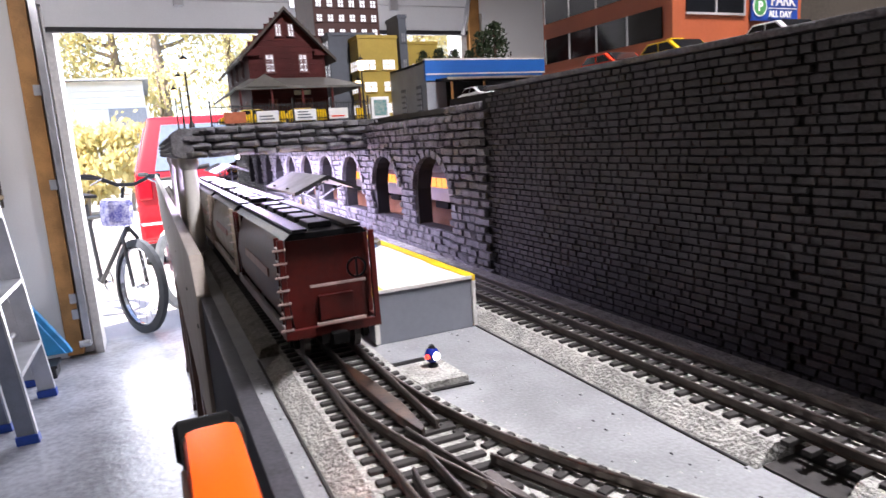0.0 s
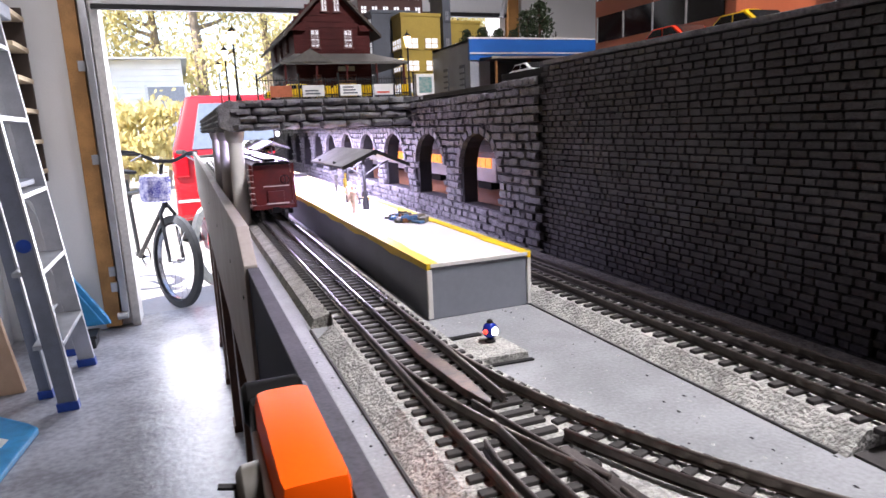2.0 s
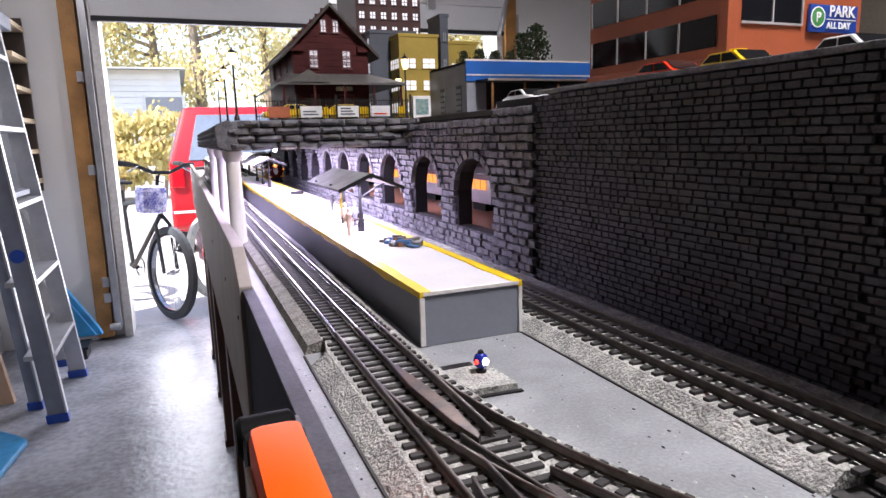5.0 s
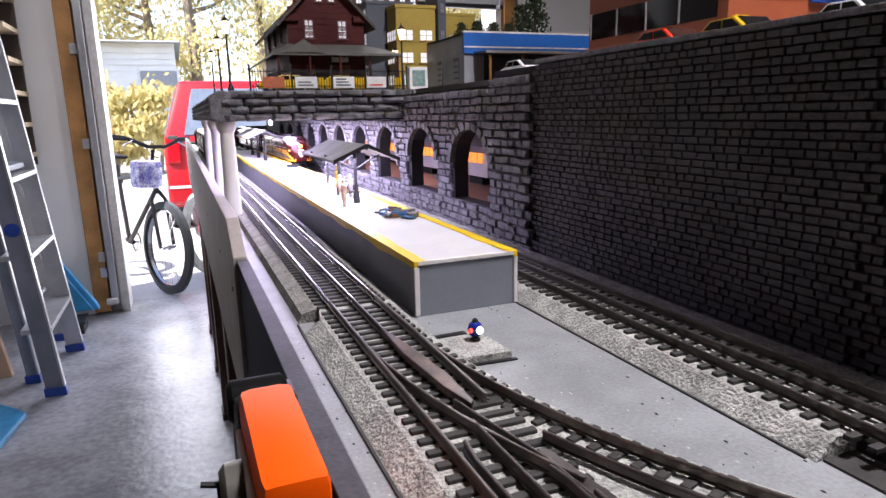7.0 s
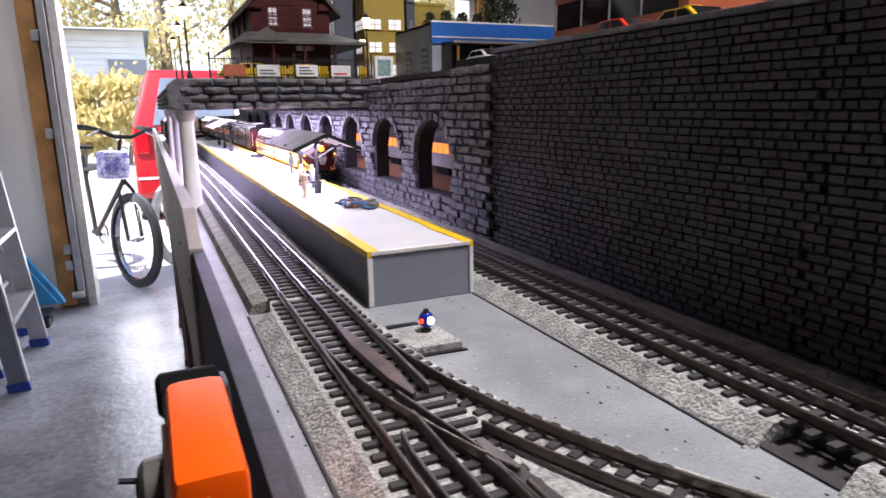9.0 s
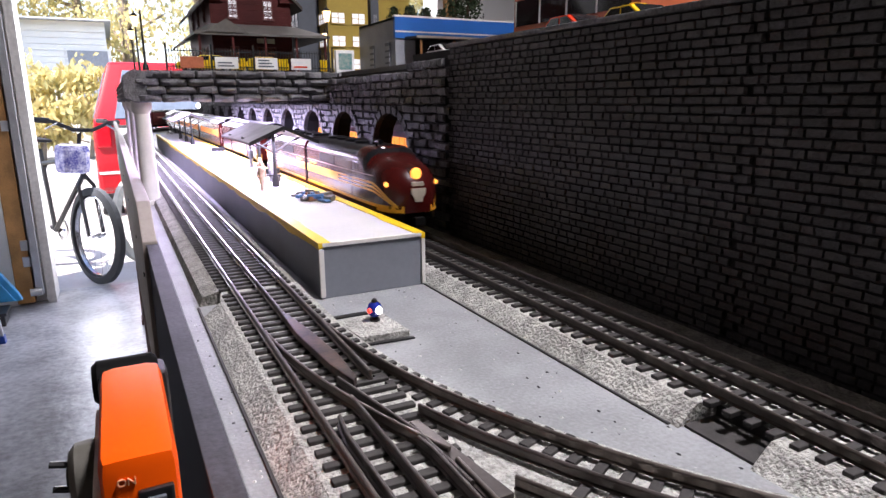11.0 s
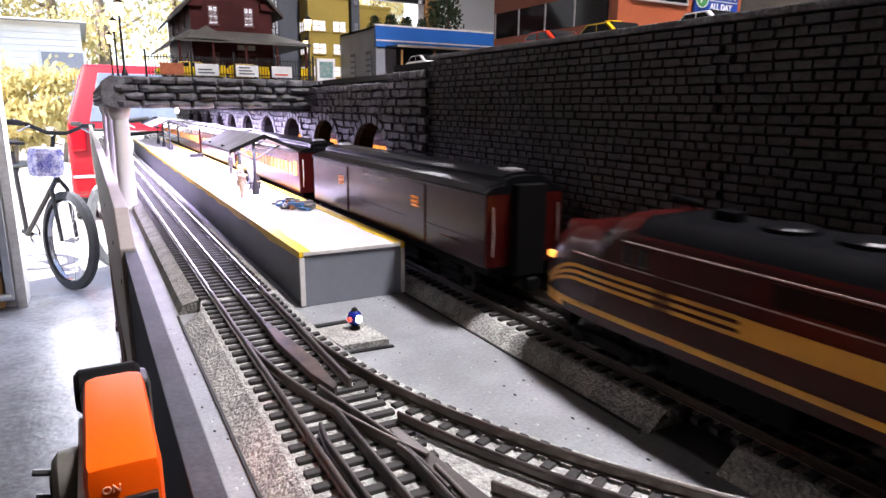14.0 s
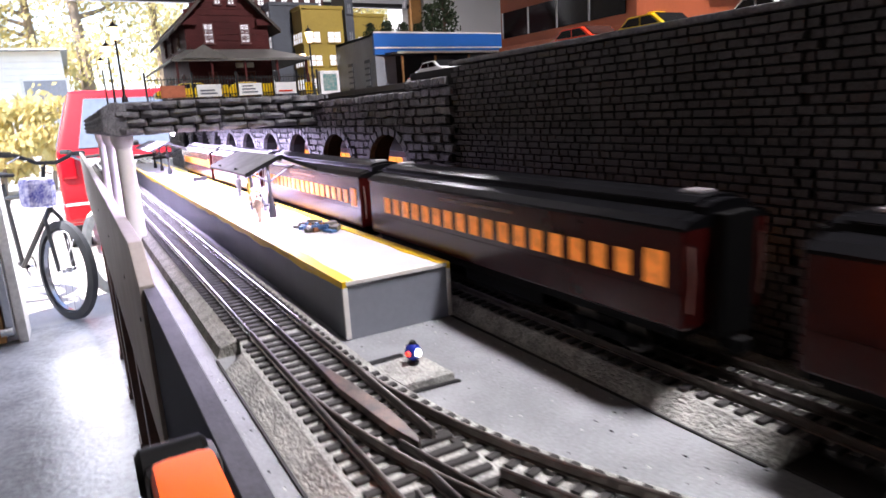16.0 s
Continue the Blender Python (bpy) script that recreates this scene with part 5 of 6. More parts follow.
def toy_car(x, y, turn, paint, length, label, truck=False, z=DZ):
    th = thing("toy_car", pose(x, y, z, 0, 0, turn) @ Matrix.Diagonal((0.86, 0.95, 0.74, 1)), label, "toy car", "toy cars on the deck")
    l, w = length / 2, 0.0185
    if truck:
        prof = [(-l, 0.006), (l, 0.006), (l, 0.02), (l * 0.9, 0.031), (l * 0.55, 0.033), (l * 0.5, 0.032), (-l, 0.032)]
    else:
        prof = [(-l, 0.007), (l, 0.007), (l, 0.017), (l * 0.94, 0.0195), (l * 0.5, 0.0225), (l * 0.22, 0.033), (-l * 0.42, 0.033), (-l * 0.68, 0.0235), (-l * 0.97, 0.021), (-l, 0.017)]
    part("body", Shape().prism(prof, "x", -w, w), paint, th, bevel=0.0016, smooth=True)
    if not truck:
        for sx in (-1, 1):
            part("window", Shape().prism([(l * 0.4, 0.0235), (l * 0.19, 0.0312), (-l * 0.05, 0.0312), (-l * 0.05, 0.0235)], "x", sx * w - 0.0005, sx * w + 0.0006), DARK_GLASS, th)
            part("window", Shape().prism([(-l * 0.1, 0.0235), (-l * 0.1, 0.0312), (-l * 0.38, 0.0312), (-l * 0.58, 0.0242)], "x", sx * w - 0.0005, sx * w + 0.0006), DARK_GLASS, th)
        part("windscreen", Shape().prism([(l * 0.49, 0.0232), (l * 0.235, 0.0328), (l * 0.245, 0.0335), (l * 0.5, 0.0238)], "x", -w * 0.82, w * 0.82), DARK_GLASS, th)
    for sx in (-1, 1):
        for yy in (-l * 0.6, l * 0.62):
            wl = part("wheel", Shape().tube([(sx * (w - 0.004), yy, 0.0072), (sx * (w + 0.0006), yy, 0.0072)], 0.0072, 16), BLACK, th)
            part("hubcap", Shape().tube([(sx * (w + 0.0004), yy, 0.0072), (sx * (w + 0.0011), yy, 0.0072)], 0.0038, 12), SILVER, wl)
        part("headlight", Shape().box(sx * w * 0.7 - 0.0028, sx * w * 0.7 + 0.0028, l - 0.0006, l + 0.0006, 0.0125, 0.0158), SIGN_WHITE, th)
    return th


toy_car(0.37, 0.412, 178, CAR_RED, 0.08, "glossy red toy car on the deck behind the wall")
t_car = toy_car(0.375, 0.346, 178, TAXI, 0.075, "yellow toy taxi parked behind the brick wall")
part("roof_sign", Shape().box(-0.007, 0.007, -0.006, 0.0, 0.0325, 0.0365), TAXI, t_car, bevel=0.0006)
f_car = toy_car(0.39, 0.268, 178, CAR_WHITE, 0.062, "white toy car with a red stripe near the wall")
for sx in (-1, 1):
    part("red_stripe", Shape().box(sx * 0.0185 - 0.0006, sx * 0.0185 + 0.0006, -0.029, 0.028, 0.0145, 0.019), CAR_RED, f_car)
toy_car(0.40, 0.70, 175, CAR_WHITE, 0.1, "silver white toy car by the garage")
toy_car(0.47, 0.83, 170, CAR_BLACK, 0.1, "dark toy car by the garage")
toy_car(0.54, 1.02, 165, CAR_RED, 0.1, "red toy car under the garage awning")
toy_car(0.155, 1.01, 90, TAXI, 0.09, "yellow toy cab parked behind the iron fence")
toy_car(0.235, 1.02, 90, TAXI, 0.09, "yellow toy cab parked behind the iron fence")


def iron_fence():
    th = thing("iron_fence", pose(0, 0, DZ), "black iron picket fence with small advertising boards", "fence")
    y = 0.948
    x0, x1 = 0.095, 0.33
    for z in (0.005, 0.026):
        part("rail", Shape().box(x0, x1, y - 0.0006, y + 0.0006, z, z + 0.0012), IRON, th)
    n = 60
    for i in range(n + 1):
        x = x0 + (x1 - x0) * i / n
        part("picket", Shape().box(x - 0.00045, x + 0.00045, y - 0.0005, y + 0.0005, 0, 0.03), IRON, th)
    for i in range(5):
        x = x0 + (x1 - x0) * i / 4
        part("post", Shape().box(x - 0.0013, x + 0.0013, y - 0.0013, y + 0.0013, 0, 0.036), IRON, th, bevel=0.0003)
    for xa, xb, m, bars in ((0.112, 0.143, SIGN_RUST, 0), (0.158, 0.19, SIGN_WHITE, 2), (0.214, 0.246, SIGN_WHITE, 3), (0.266, 0.296, SIGN_WHITE, 1)):
        b = part("board", Shape().box(xa, xb, y - 0.0026, y - 0.0008, 0.003, 0.019), m, th, "small advertising board", bevel=0.0004)
        for k in range(bars):
            part("print", Shape().box(xa + 0.004, xb - 0.006 - 0.003 * k, y - 0.0031, y - 0.0026, 0.006 + 0.0042 * k, 0.008 + 0.0042 * k), GREY_DARK if bars > 1 else CAR_RED, b)
    for xa, xb in ((0.192, 0.2), (0.204, 0.212), (0.247, 0.262), (0.31, 0.322)):
        part("yellow_panel", Shape().box(xa, xb, y + 0.001, y + 0.002, 0.002, 0.018), TAXI, th)


iron_fence()


def street_lamp(x, y):
    th = thing("street_lamp", pose(x, y, DZ), "black model street lamp with warm glowing lantern", "street lamp", "model street lamps")
    part("pole", Shape().turned([(0.0042, 0), (0.0036, 0.005), (0.0018, 0.009), (0.0014, 0.05), (0.0012, 0.078)], seg=10), IRON, th, smooth=True)
    part("lantern", Shape().turned([(0.003, 0.077), (0.0062, 0.091), (0.0062, 0.092), (0.003, 0.0925)], seg=8), LAMP_GLOW, th, "glowing warm lantern")
    part("cap", Shape().turned([(0.0068, 0.0922), (0.0045, 0.095), (0.0008, 0.0985), (0.0006, 0.1015)], seg=8), IRON, th)


street_lamp(0.068, 0.945)
street_lamp(0.07, 1.16)
street_lamp(0.072, 1.4)
street_lamp(0.333, 0.975)
street_lamp(0.43, 1.3)


def kiosk():
    th = thing("advert_kiosk", pose(0.362, 0.985, DZ), "white framed street kiosk with a teal poster", "kiosk")
    part("case", Shape().box(-0.0155, 0.0155, -0.005, 0.005, 0, 0.036), SIGN_WHITE, th, bevel=0.001)
    part("poster", Shape().box(-0.011, 0.011, -0.0056, -0.005, 0.006, 0.031), POSTER, th)


kiosk()


def bush(x, y, z, size, label, seed, tall=1.0):
    """A model tree: short trunk and branches with many small leaf clumps."""
    th = thing("model_tree", pose(x, y, z), label, "model tree", "model trees")
    rnd = random.Random(seed)
    tr = Shape().tube([(0, 0, 0), (0.001, 0, size * 0.5), (0, 0.002, size * tall)], [size * 0.06, size * 0.045, size * 0.02], 7)
    for k in range(7):
        a, hgt = rnd.uniform(0, 6.28), rnd.uniform(0.3, 0.8) * size * tall
        tr.tube([(0, 0, hgt), (math.cos(a) * size * 0.45, math.sin(a) * size * 0.45, hgt + size * 0.25)], [size * 0.025, size * 0.008], 5)
    part("trunk", tr, WOOD_DARK, th)
    s = Shape()
    for k in range(420):
        a, r, q = rnd.uniform(0, 6.28), rnd.uniform(0, 1) ** 0.6 * size * 0.62, rnd.uniform(0.15, 1.0)
        r *= (1.15 - 0.75 * q) * rnd.uniform(0.7, 1.15)
        c = Vector((math.cos(a) * r, math.sin(a) * r, size * tall * q * 1.1))
        d = size * rnd.uniform(0.04, 0.085)
        m = Matrix.Translation(c) @ Euler((rnd.uniform(0, 3), rnd.uniform(0, 3), rnd.uniform(0, 3))).to_matrix().to_4x4()
        p = [m @ Vector(o) for o in ((d, 0, 0), (-d * 0.6, d * 0.8, 0), (-d * 0.6, -d * 0.8, d * 0.2), (0, 0, d * 0.8))]
        s.add(p, [(0, 1, 2), (0, 1, 3), (1, 2, 3), (2, 0, 3)])
    part("crown", s, GREEN, th, "dark green clumped crown")


for k, (bx, bz, bs) in enumerate(((0.61, 0.122, 0.035), (0.65, 0.122, 0.04), (0.69, 0.122, 0.038), (0.73, 0.122, 0.036), (0.765, 0.122, 0.06), (0.80, 0.122, 0.075))):
    bush(bx, 1.36, DZ + bz, bs, "dark green model tree behind the service garage", 20 + k, 1.0 if bs < 0.05 else 1.25)

# ---- on and beside the platform ----
CANOPY = mat("canopy_sheet", (0.3, 0.3, 0.31), 0.6, size=0.03, fine=0.003, var=0.3)
FIG = [mat("figure_tan", (0.55, 0.4, 0.28), 0.6, size=0.004, fine=0.001, var=0.4), mat("figure_grey", (0.3, 0.3, 0.32), 0.6, size=0.004, fine=0.001, var=0.5), mat("figure_yellow", (0.6, 0.42, 0.05), 0.6, size=0.004, fine=0.001, var=0.3)]
ORB_BLUE = mat("blue_lens", (0.015, 0.03, 0.3), 0.15, bump=0)
ORB_WHITE = mat("white_signal_light", (0.95, 0.97, 1.0), 0.3, glow=2.0, bump=0)
ORB_RED = mat("red_signal_light", (1.0, 0.05, 0.03), 0.3, glow=0.8, bump=0)
SCRAP = [mat("scrap_grey", (0.14, 0.13, 0.12), 0.6), mat("scrap_rust", (0.3, 0.12, 0.05), 0.7), mat("scrap_blue", (0.08, 0.2, 0.42), 0.5), mat("scrap_pale", (0.4, 0.38, 0.36), 0.6)]


def canopy(y0, y1, posts):
    th = thing("platform_canopy", pose(0.184, 0, PLZ), "gabled grey platform canopy on black posts", "canopy", "platform canopies")
    ze, zr, w = 0.0555, 0.072, 0.038
    part("roof_sheet", Shape().prism([(0, zr), (-w, ze), (-w, ze - 0.002), (0, zr - 0.002)], "y", y0, y1), CANOPY, th)
    part("roof_sheet", Shape().prism([(0, zr), (w, ze), (w, ze - 0.002), (0, zr - 0.002)], "y", y0, y1), CANOPY, th)
    for y in (y0 + 0.001, y1 - 0.001):
        for sx in (-1, 1):
            part("barge_board", Shape().prism([(0, zr + 0.0006), (sx * w, ze + 0.0006), (sx * w, ze - 0.0035), (0, zr - 0.0035)], "y", y - 0.0012, y + 0.0012), IRON, th)
    for y in posts:
        part("post", Shape().turned([(0.0045, 0.0), (0.0042, 0.010), (0.0024, 0.0145), (0.0019, 0.02), (0.0019, 0.062)], 0.0, y, 10), IRON, th, smooth=True)
        for sx in (-1, 1):
            part("brace", Shape().tube([(0, y, 0.040), (sx * 0.02, y, 0.052), (sx * 0.036, y, 0.0585)], 0.0011, 6), IRON, th)
    part("ridge_beam", Shape().box(-0.001, 0.001, y0, y1, zr - 0.006, zr - 0.002), IRON, th)


canopy(0.672, 0.862, (0.728, 0.813))
canopy(1.55, 1.9, (1.58, 1.72, 1.86))


def figure(x, y, z, m, label, h=0.033):
    """A small standing toy figure, one plain mesh."""
    s = Shape()
    s.turned([(0.0046, 0), (0.0046, 0.001), (0.0024, 0.0012), (0.0028, h * 0.3), (0.0034, h * 0.45), (0.0042, h * 0.68), (0.0038, h * 0.78), (0.0014, h * 0.82), (0.0022, h * 0.87), (0.0024, h * 0.94), (0.0010, h)], 0, 0, 10)
    s.tube([(0.004, 0, h * 0.76), (0.0062, 0.001, h * 0.6), (0.005, 0.002, h * 0.46)], 0.0012, 6)
    s.tube([(-0.004, 0, h * 0.76), (-0.0062, -0.001, h * 0.6), (-0.005, -0.002, h * 0.46)], 0.0012, 6)
    ob = part("toy_figure", s, m, smooth=True, m=pose(x, y, z, 0, 0, 40 * x * 100))
    tagged(ob, label, "toy figure", "toy figures on the platform")


figure(0.163, 0.703, PLZ, FIG[0], "small pale tan toy figurine standing by the canopy post")
figure(0.193, 0.862, PLZ, FIG[2], "small yellow toy figurine standing under the canopy", 0.036)
figure(0.203, 0.975, PLZ, FIG[1], "small grey toy figurine standing near the yellow edge")
figure(0.191, 0.784, PLZ, FIG[1], "small grey toy figurine standing under the canopy", 0.03)
figure(0.176, 0.775, PLZ, FIG[0], "small pale tan toy figurine standing under the canopy", 0.031)


def bench(x, y, z, label):
    th = thing("toy_bench", pose(x, y, z), label, "bench", "toy benches")
    part("seat", Shape().box(-0.012, 0.012, -0.004, 0.004, 0.007, 0.0085), IRON, th)
    part("backrest", Shape().box(-0.012, 0.012, 0.004, 0.0052, 0.009, 0.016), IRON, th)
    for sx in (-1, 1):
        part("leg", Shape().box(sx * 0.01 - 0.0008, sx * 0.01 + 0.0008, -0.004, 0.004, 0, 0.007), IRON, th)


bench(0.188, 1.207, PLZ, "small dark toy bench on the platform")
bench(0.19, 0.78, PLZ, "small dark toy bench under the canopy")


def scrap_pile():
    th = thing("scrap_pile", pose(0.193, 0.612, PLZ), "small pile of grey, rusty and blue scrap parts", "scrap pile")
    rnd = random.Random(9)
    for k in range(40):
        a, r = rnd.uniform(0, 6.28), rnd.uniform(0, 1)
        x, y = math.cos(a) * r * 0.018, math.sin(a) * r * 0.042
        l, w, h = rnd.uniform(0.006, 0.018), rnd.uniform(0.002, 0.007), rnd.uniform(0.002, 0.0055)
        z = rnd.uniform(0.0, 0.0055) * (1 - r)
        mm = Matrix.Translation((x, y, z)) @ Matrix.Rotation(rnd.uniform(0, 3.1), 4, "Z")
        part("scrap_piece", Shape().box(-l / 2, l / 2, -w / 2, w / 2, 0, h, mm), SCRAP[(k * 7 + k // 3) % 4], th, bevel=0.0004)
    part("pipe", Shape().tube([(-0.014, -0.02, 0.003), (0.01, 0.015, 0.005)], 0.0014, 8), SCRAP[0], th)
    part("aerial", Shape().tube([(0, 0.02, 0.002), (0.001, 0.021, 0.012)], 0.0005, 5), SCRAP[0], th)


scrap_pile()


def signal_lamp():
    th = thing("signal_lamp", pose(0.152, 0.328, TZ + 0.005) @ Matrix.Diagonal((0.62, 0.62, 0.68, 1)), "round blue switch lantern with white and red lights", "signal lamp")
    part("base", Shape().turned([(0.0055, 0), (0.0055, 0.002), (0.003, 0.0035)], seg=14), BLACK, th)
    part("globe", Shape().turned([(0.002, 0.003), (0.0062, 0.006), (0.0078, 0.011), (0.0062, 0.016), (0.002, 0.0188)], seg=18), ORB_BLUE, th, "dark blue round body", smooth=True)
    part("cap", Shape().turned([(0.0035, 0.0182), (0.0028, 0.0205), (0.0008, 0.0215)], seg=12), BLACK, th)
    part("lens", Shape().tube([(0.0018, -0.0062, 0.0112), (0.0026, -0.0086, 0.0112)], [0.0038, 0.003], 14), ORB_WHITE, th, "bright white light")
    part("lens", Shape().tube([(-0.0062, -0.0036, 0.0112), (-0.0082, -0.0046, 0.0112)], [0.0024, 0.002], 12), ORB_RED, th, "small red light")


signal_lamp()

ORANGE = mat("orange_plastic", (0.92, 0.1, 0.0), 0.5, size=0.05, fine=0.003, var=0.06, bump=0.02, spec=0.12)
KNOB = mat("grey_knob_plastic", (0.1, 0.095, 0.08), 0.45, size=0.01, fine=0.002, var=0.2)
PRINT = mat("moulded_print", (0.9, 0.4, 0.2), 0.4, bump=0)


def hand_tool():
    """The orange switch box that hangs by the table edge."""
    th = thing("switch_box", pose(0.0138, 0.19, 1.023), "bright orange plastic switch box with black rocker and grey knob", "switch box")
    part("case", Shape().box(-0.0105, 0.0105, -0.037, 0.037, 0, 0.0905), ORANGE, th, bevel=0.005, smooth=True)
    part("side_plate", Shape().box(-0.0128, -0.0106, -0.033, 0.028, 0.004, 0.078), WHITE_TAPE, th, "pale inner plate", bevel=0.001)
    k = part("knob", Shape().tube([(-0.0127, 0.0, 0.068), (-0.0185, 0.0, 0.068), (-0.0205, 0.0, 0.068)], [0.0115, 0.011, 0.0085], 22), KNOB, th, "round grey knob", smooth=True)
    part("hub", Shape().tube([(-0.0205, 0.0, 0.068), (-0.0215, 0.0, 0.068)], 0.004, 14), BLACK, k)
    part("rocker_frame", Shape().box(-0.001, 0.0085, -0.0388, -0.0365, 0.066, 0.0798), BLACK, th, "black rocker switch", bevel=0.0008)
    part("rocker", Shape().box(0.0012, 0.0062, -0.0402, -0.0385, 0.0755, 0.0778), GREY_DARK, th, bevel=0.0005)
    cu = bpy.data.curves.new("letters", "FONT")
    cu.body, cu.size, cu.align_x, cu.extrude = "ON", 0.0032, "CENTER", 0.0004
    cu.materials.append(PRINT)
    ob = new("letters", cu)
    ob.parent = th
    ob.matrix_basis = pose(-0.0035, -0.0373, 0.0822, 90, 0, 0)
    part("bracket", Shape().box(-0.006, 0.019, -0.03, 0.04, -0.03, 0.0), BLACK, th, bevel=0.002)
    part("bracket_rear", Shape().box(-0.012, 0.013, 0.0375, 0.056, 0.02, 0.084), BLACK, th, "black clamp behind the box", bevel=0.004)
    part("clamp_roller", Shape().tube([(-0.014, 0.052, 0.078), (-0.012, 0.052, 0.078), (0.008, 0.052, 0.078), (0.010, 0.052, 0.078)], [0.007, 0.009, 0.009, 0.007], 18), TRUCK, th, "round black clamp wheel", smooth=True)
    for z in (0.052, 0.043):
        part("prong", Shape().tube([(-0.0205, 0.002, z + 0.02), (-0.0262, 0.003, z + 0.021)], 0.0012, 6), BLACK, th)
    part("cable", Shape().tube([(0.0, 0.06, 0.03), (-0.012, 0.066, -0.02), (-0.008, 0.06, -0.1), (0.008, 0.05, -0.22)], 0.0035, 8), BLACK, th)


hand_tool()

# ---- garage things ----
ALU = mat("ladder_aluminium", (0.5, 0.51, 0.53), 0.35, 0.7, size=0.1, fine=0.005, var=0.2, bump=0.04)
# Grey of the cap and shelf, and painted shade on the near rails.
ALU_DARK = mat("ladder_grey_and_shade", (0.17, 0.19, 0.24), 0.5, size=0.08, fine=0.005, var=0.25)
BLUE_TARP = mat("blue_plastic", (0.03, 0.3, 0.62), 0.35, size=0.08, fine=0.006, var=0.35)
RUBBER = mat("black_rubber", (0.02, 0.02, 0.022), 0.7, size=0.03, fine=0.003)
CHROME = mat("spoke_steel", (0.6, 0.6, 0.62), 0.25, 0.9, size=0.03, fine=0.003, var=0.1, bump=0)
SHELF_DARK = mat("dark_shelf_side", (0.07, 0.05, 0.04), 0.6, size=0.1, fine=0.006)
SHELF_BOARD = mat("pine_shelf_board", (0.6, 0.48, 0.32), 0.6, size=0.1, fine=0.006, var=0.2)
CARD = mat("brown_cardboard", (0.45, 0.3, 0.2), 0.8, size=0.1, fine=0.006, var=0.15)
GALV = mat("galvanised_track", (0.55, 0.56, 0.58), 0.35, 0.7, size=0.1, fine=0.006, var=0.2)


def door_frame():
    th = thing("trim", pose(0, 0, 0), "pine post, white jamb and galvanised track beside the open garage doorway", "door frame", kind="structure")
    part("jamb", Shape().box(DOOR_L - 0.05, DOOR_L, DOOR_Y - 0.02, DOOR_Y + 0.22, 0, DOOR_TOP + 0.1), WHITE_TAPE, th, bevel=0.004)
    part("post", Shape().box(DOOR_L - 0.2, DOOR_L - 0.11, DOOR_Y - 0.05, DOOR_Y + 0.05, 0.02, 2.46), WOOD, th, bevel=0.004)
    part("track", Shape().box(DOOR_L - 0.1, DOOR_L - 0.055, DOOR_Y - 0.09, DOOR_Y - 0.06, 0.08, 2.3).box(DOOR_L - 0.1, DOOR_L - 0.093, DOOR_Y - 0.09, DOOR_Y - 0.02, 0.08, 2.3), GALV, th)
    for z in (0.25, 0.35, 1.05, 1.6):
        part("bracket", Shape().box(DOOR_L - 0.14, DOOR_L - 0.09, DOOR_Y - 0.07, DOOR_Y - 0.045, z, z + 0.06), GALV, th, bevel=0.003)
    part("roller", Shape().tube([(DOOR_L - 0.12, DOOR_Y - 0.11, 0.1), (DOOR_L - 0.06, DOOR_Y - 0.11, 0.1)], 0.022, 14), GALV, th)
    part("jamb", Shape().box(DOOR_R, DOOR_R + 0.05, DOOR_Y - 0.02, DOOR_Y + 0.22, 0, DOOR_TOP + 0.1), WHITE_TAPE, th, bevel=0.004)
    part("post", Shape().box(DOOR_R + 0.06, DOOR_R + 0.15, DOOR_Y - 0.05, DOOR_Y + 0.05, 0.02, 2.46), WOOD, th, bevel=0.004)
    part("header", Shape().box(DOOR_L, DOOR_R, DOOR_Y + 0.02, DOOR_Y + 0.2, DOOR_TOP + 0.02, DOOR_TOP + 0.12), WHITE_TAPE, th, bevel=0.004)
    part("inner_lining", Shape().box(DOOR_L - 0.2, DOOR_L - 0.05, DOOR_Y + 0.05, DOOR_Y + 0.2, 0, DOOR_TOP + 0.12), WALLW, th)
    part("inner_lining", Shape().box(DOOR_R + 0.05, DOOR_R + 0.2, DOOR_Y + 0.05, DOOR_Y + 0.2, 0, DOOR_TOP + 0.12), WALLW, th)
    d = thing("garage_door", pose(0, 0, 0), "white sectional garage door raised overhead", "garage door", kind="structure")
    for k in range(3):
        z0 = DOOR_TOP - 0.02 + 0.16 * k
        part("section", Shape().prism([(DOOR_Y - 0.08 - 0.05 * k, z0), (DOOR_Y - 0.045 - 0.05 * k, z0), (DOOR_Y - 0.095 - 0.05 * k, z0 + 0.155), (DOOR_Y - 0.13 - 0.05 * k, z0 + 0.155)], "x", DOOR_L - 0.03, DOOR_R + 0.03), DOORW, d, bevel=0.004)
    part("bottom_seal", Shape().box(DOOR_L - 0.03, DOOR_R + 0.03, DOOR_Y - 0.085, DOOR_Y - 0.04, DOOR_TOP - 0.05, DOOR_TOP - 0.02), RUBBER, d, "black rubber bottom seal", bevel=0.006)
    for x in (0.3, 1.0, 1.7):
        part("hinge", Shape().box(x - 0.03, x + 0.03, DOOR_Y - 0.15, DOOR_Y - 0.125, DOOR_TOP + 0.1, DOOR_TOP + 0.17), GALV, d, bevel=0.003)
    part("track_arm", Shape().tube([(DOOR_R - 0.02, DOOR_Y - 0.1, DOOR_TOP - 0.05), (DOOR_R + 0.02, DOOR_Y - 0.14, DOOR_TOP + 0.2), (DOOR_R + 0.05, DOOR_Y - 0.4, DOOR_TOP + 0.42)], 0.018, 8), GALV, d)


door_frame()


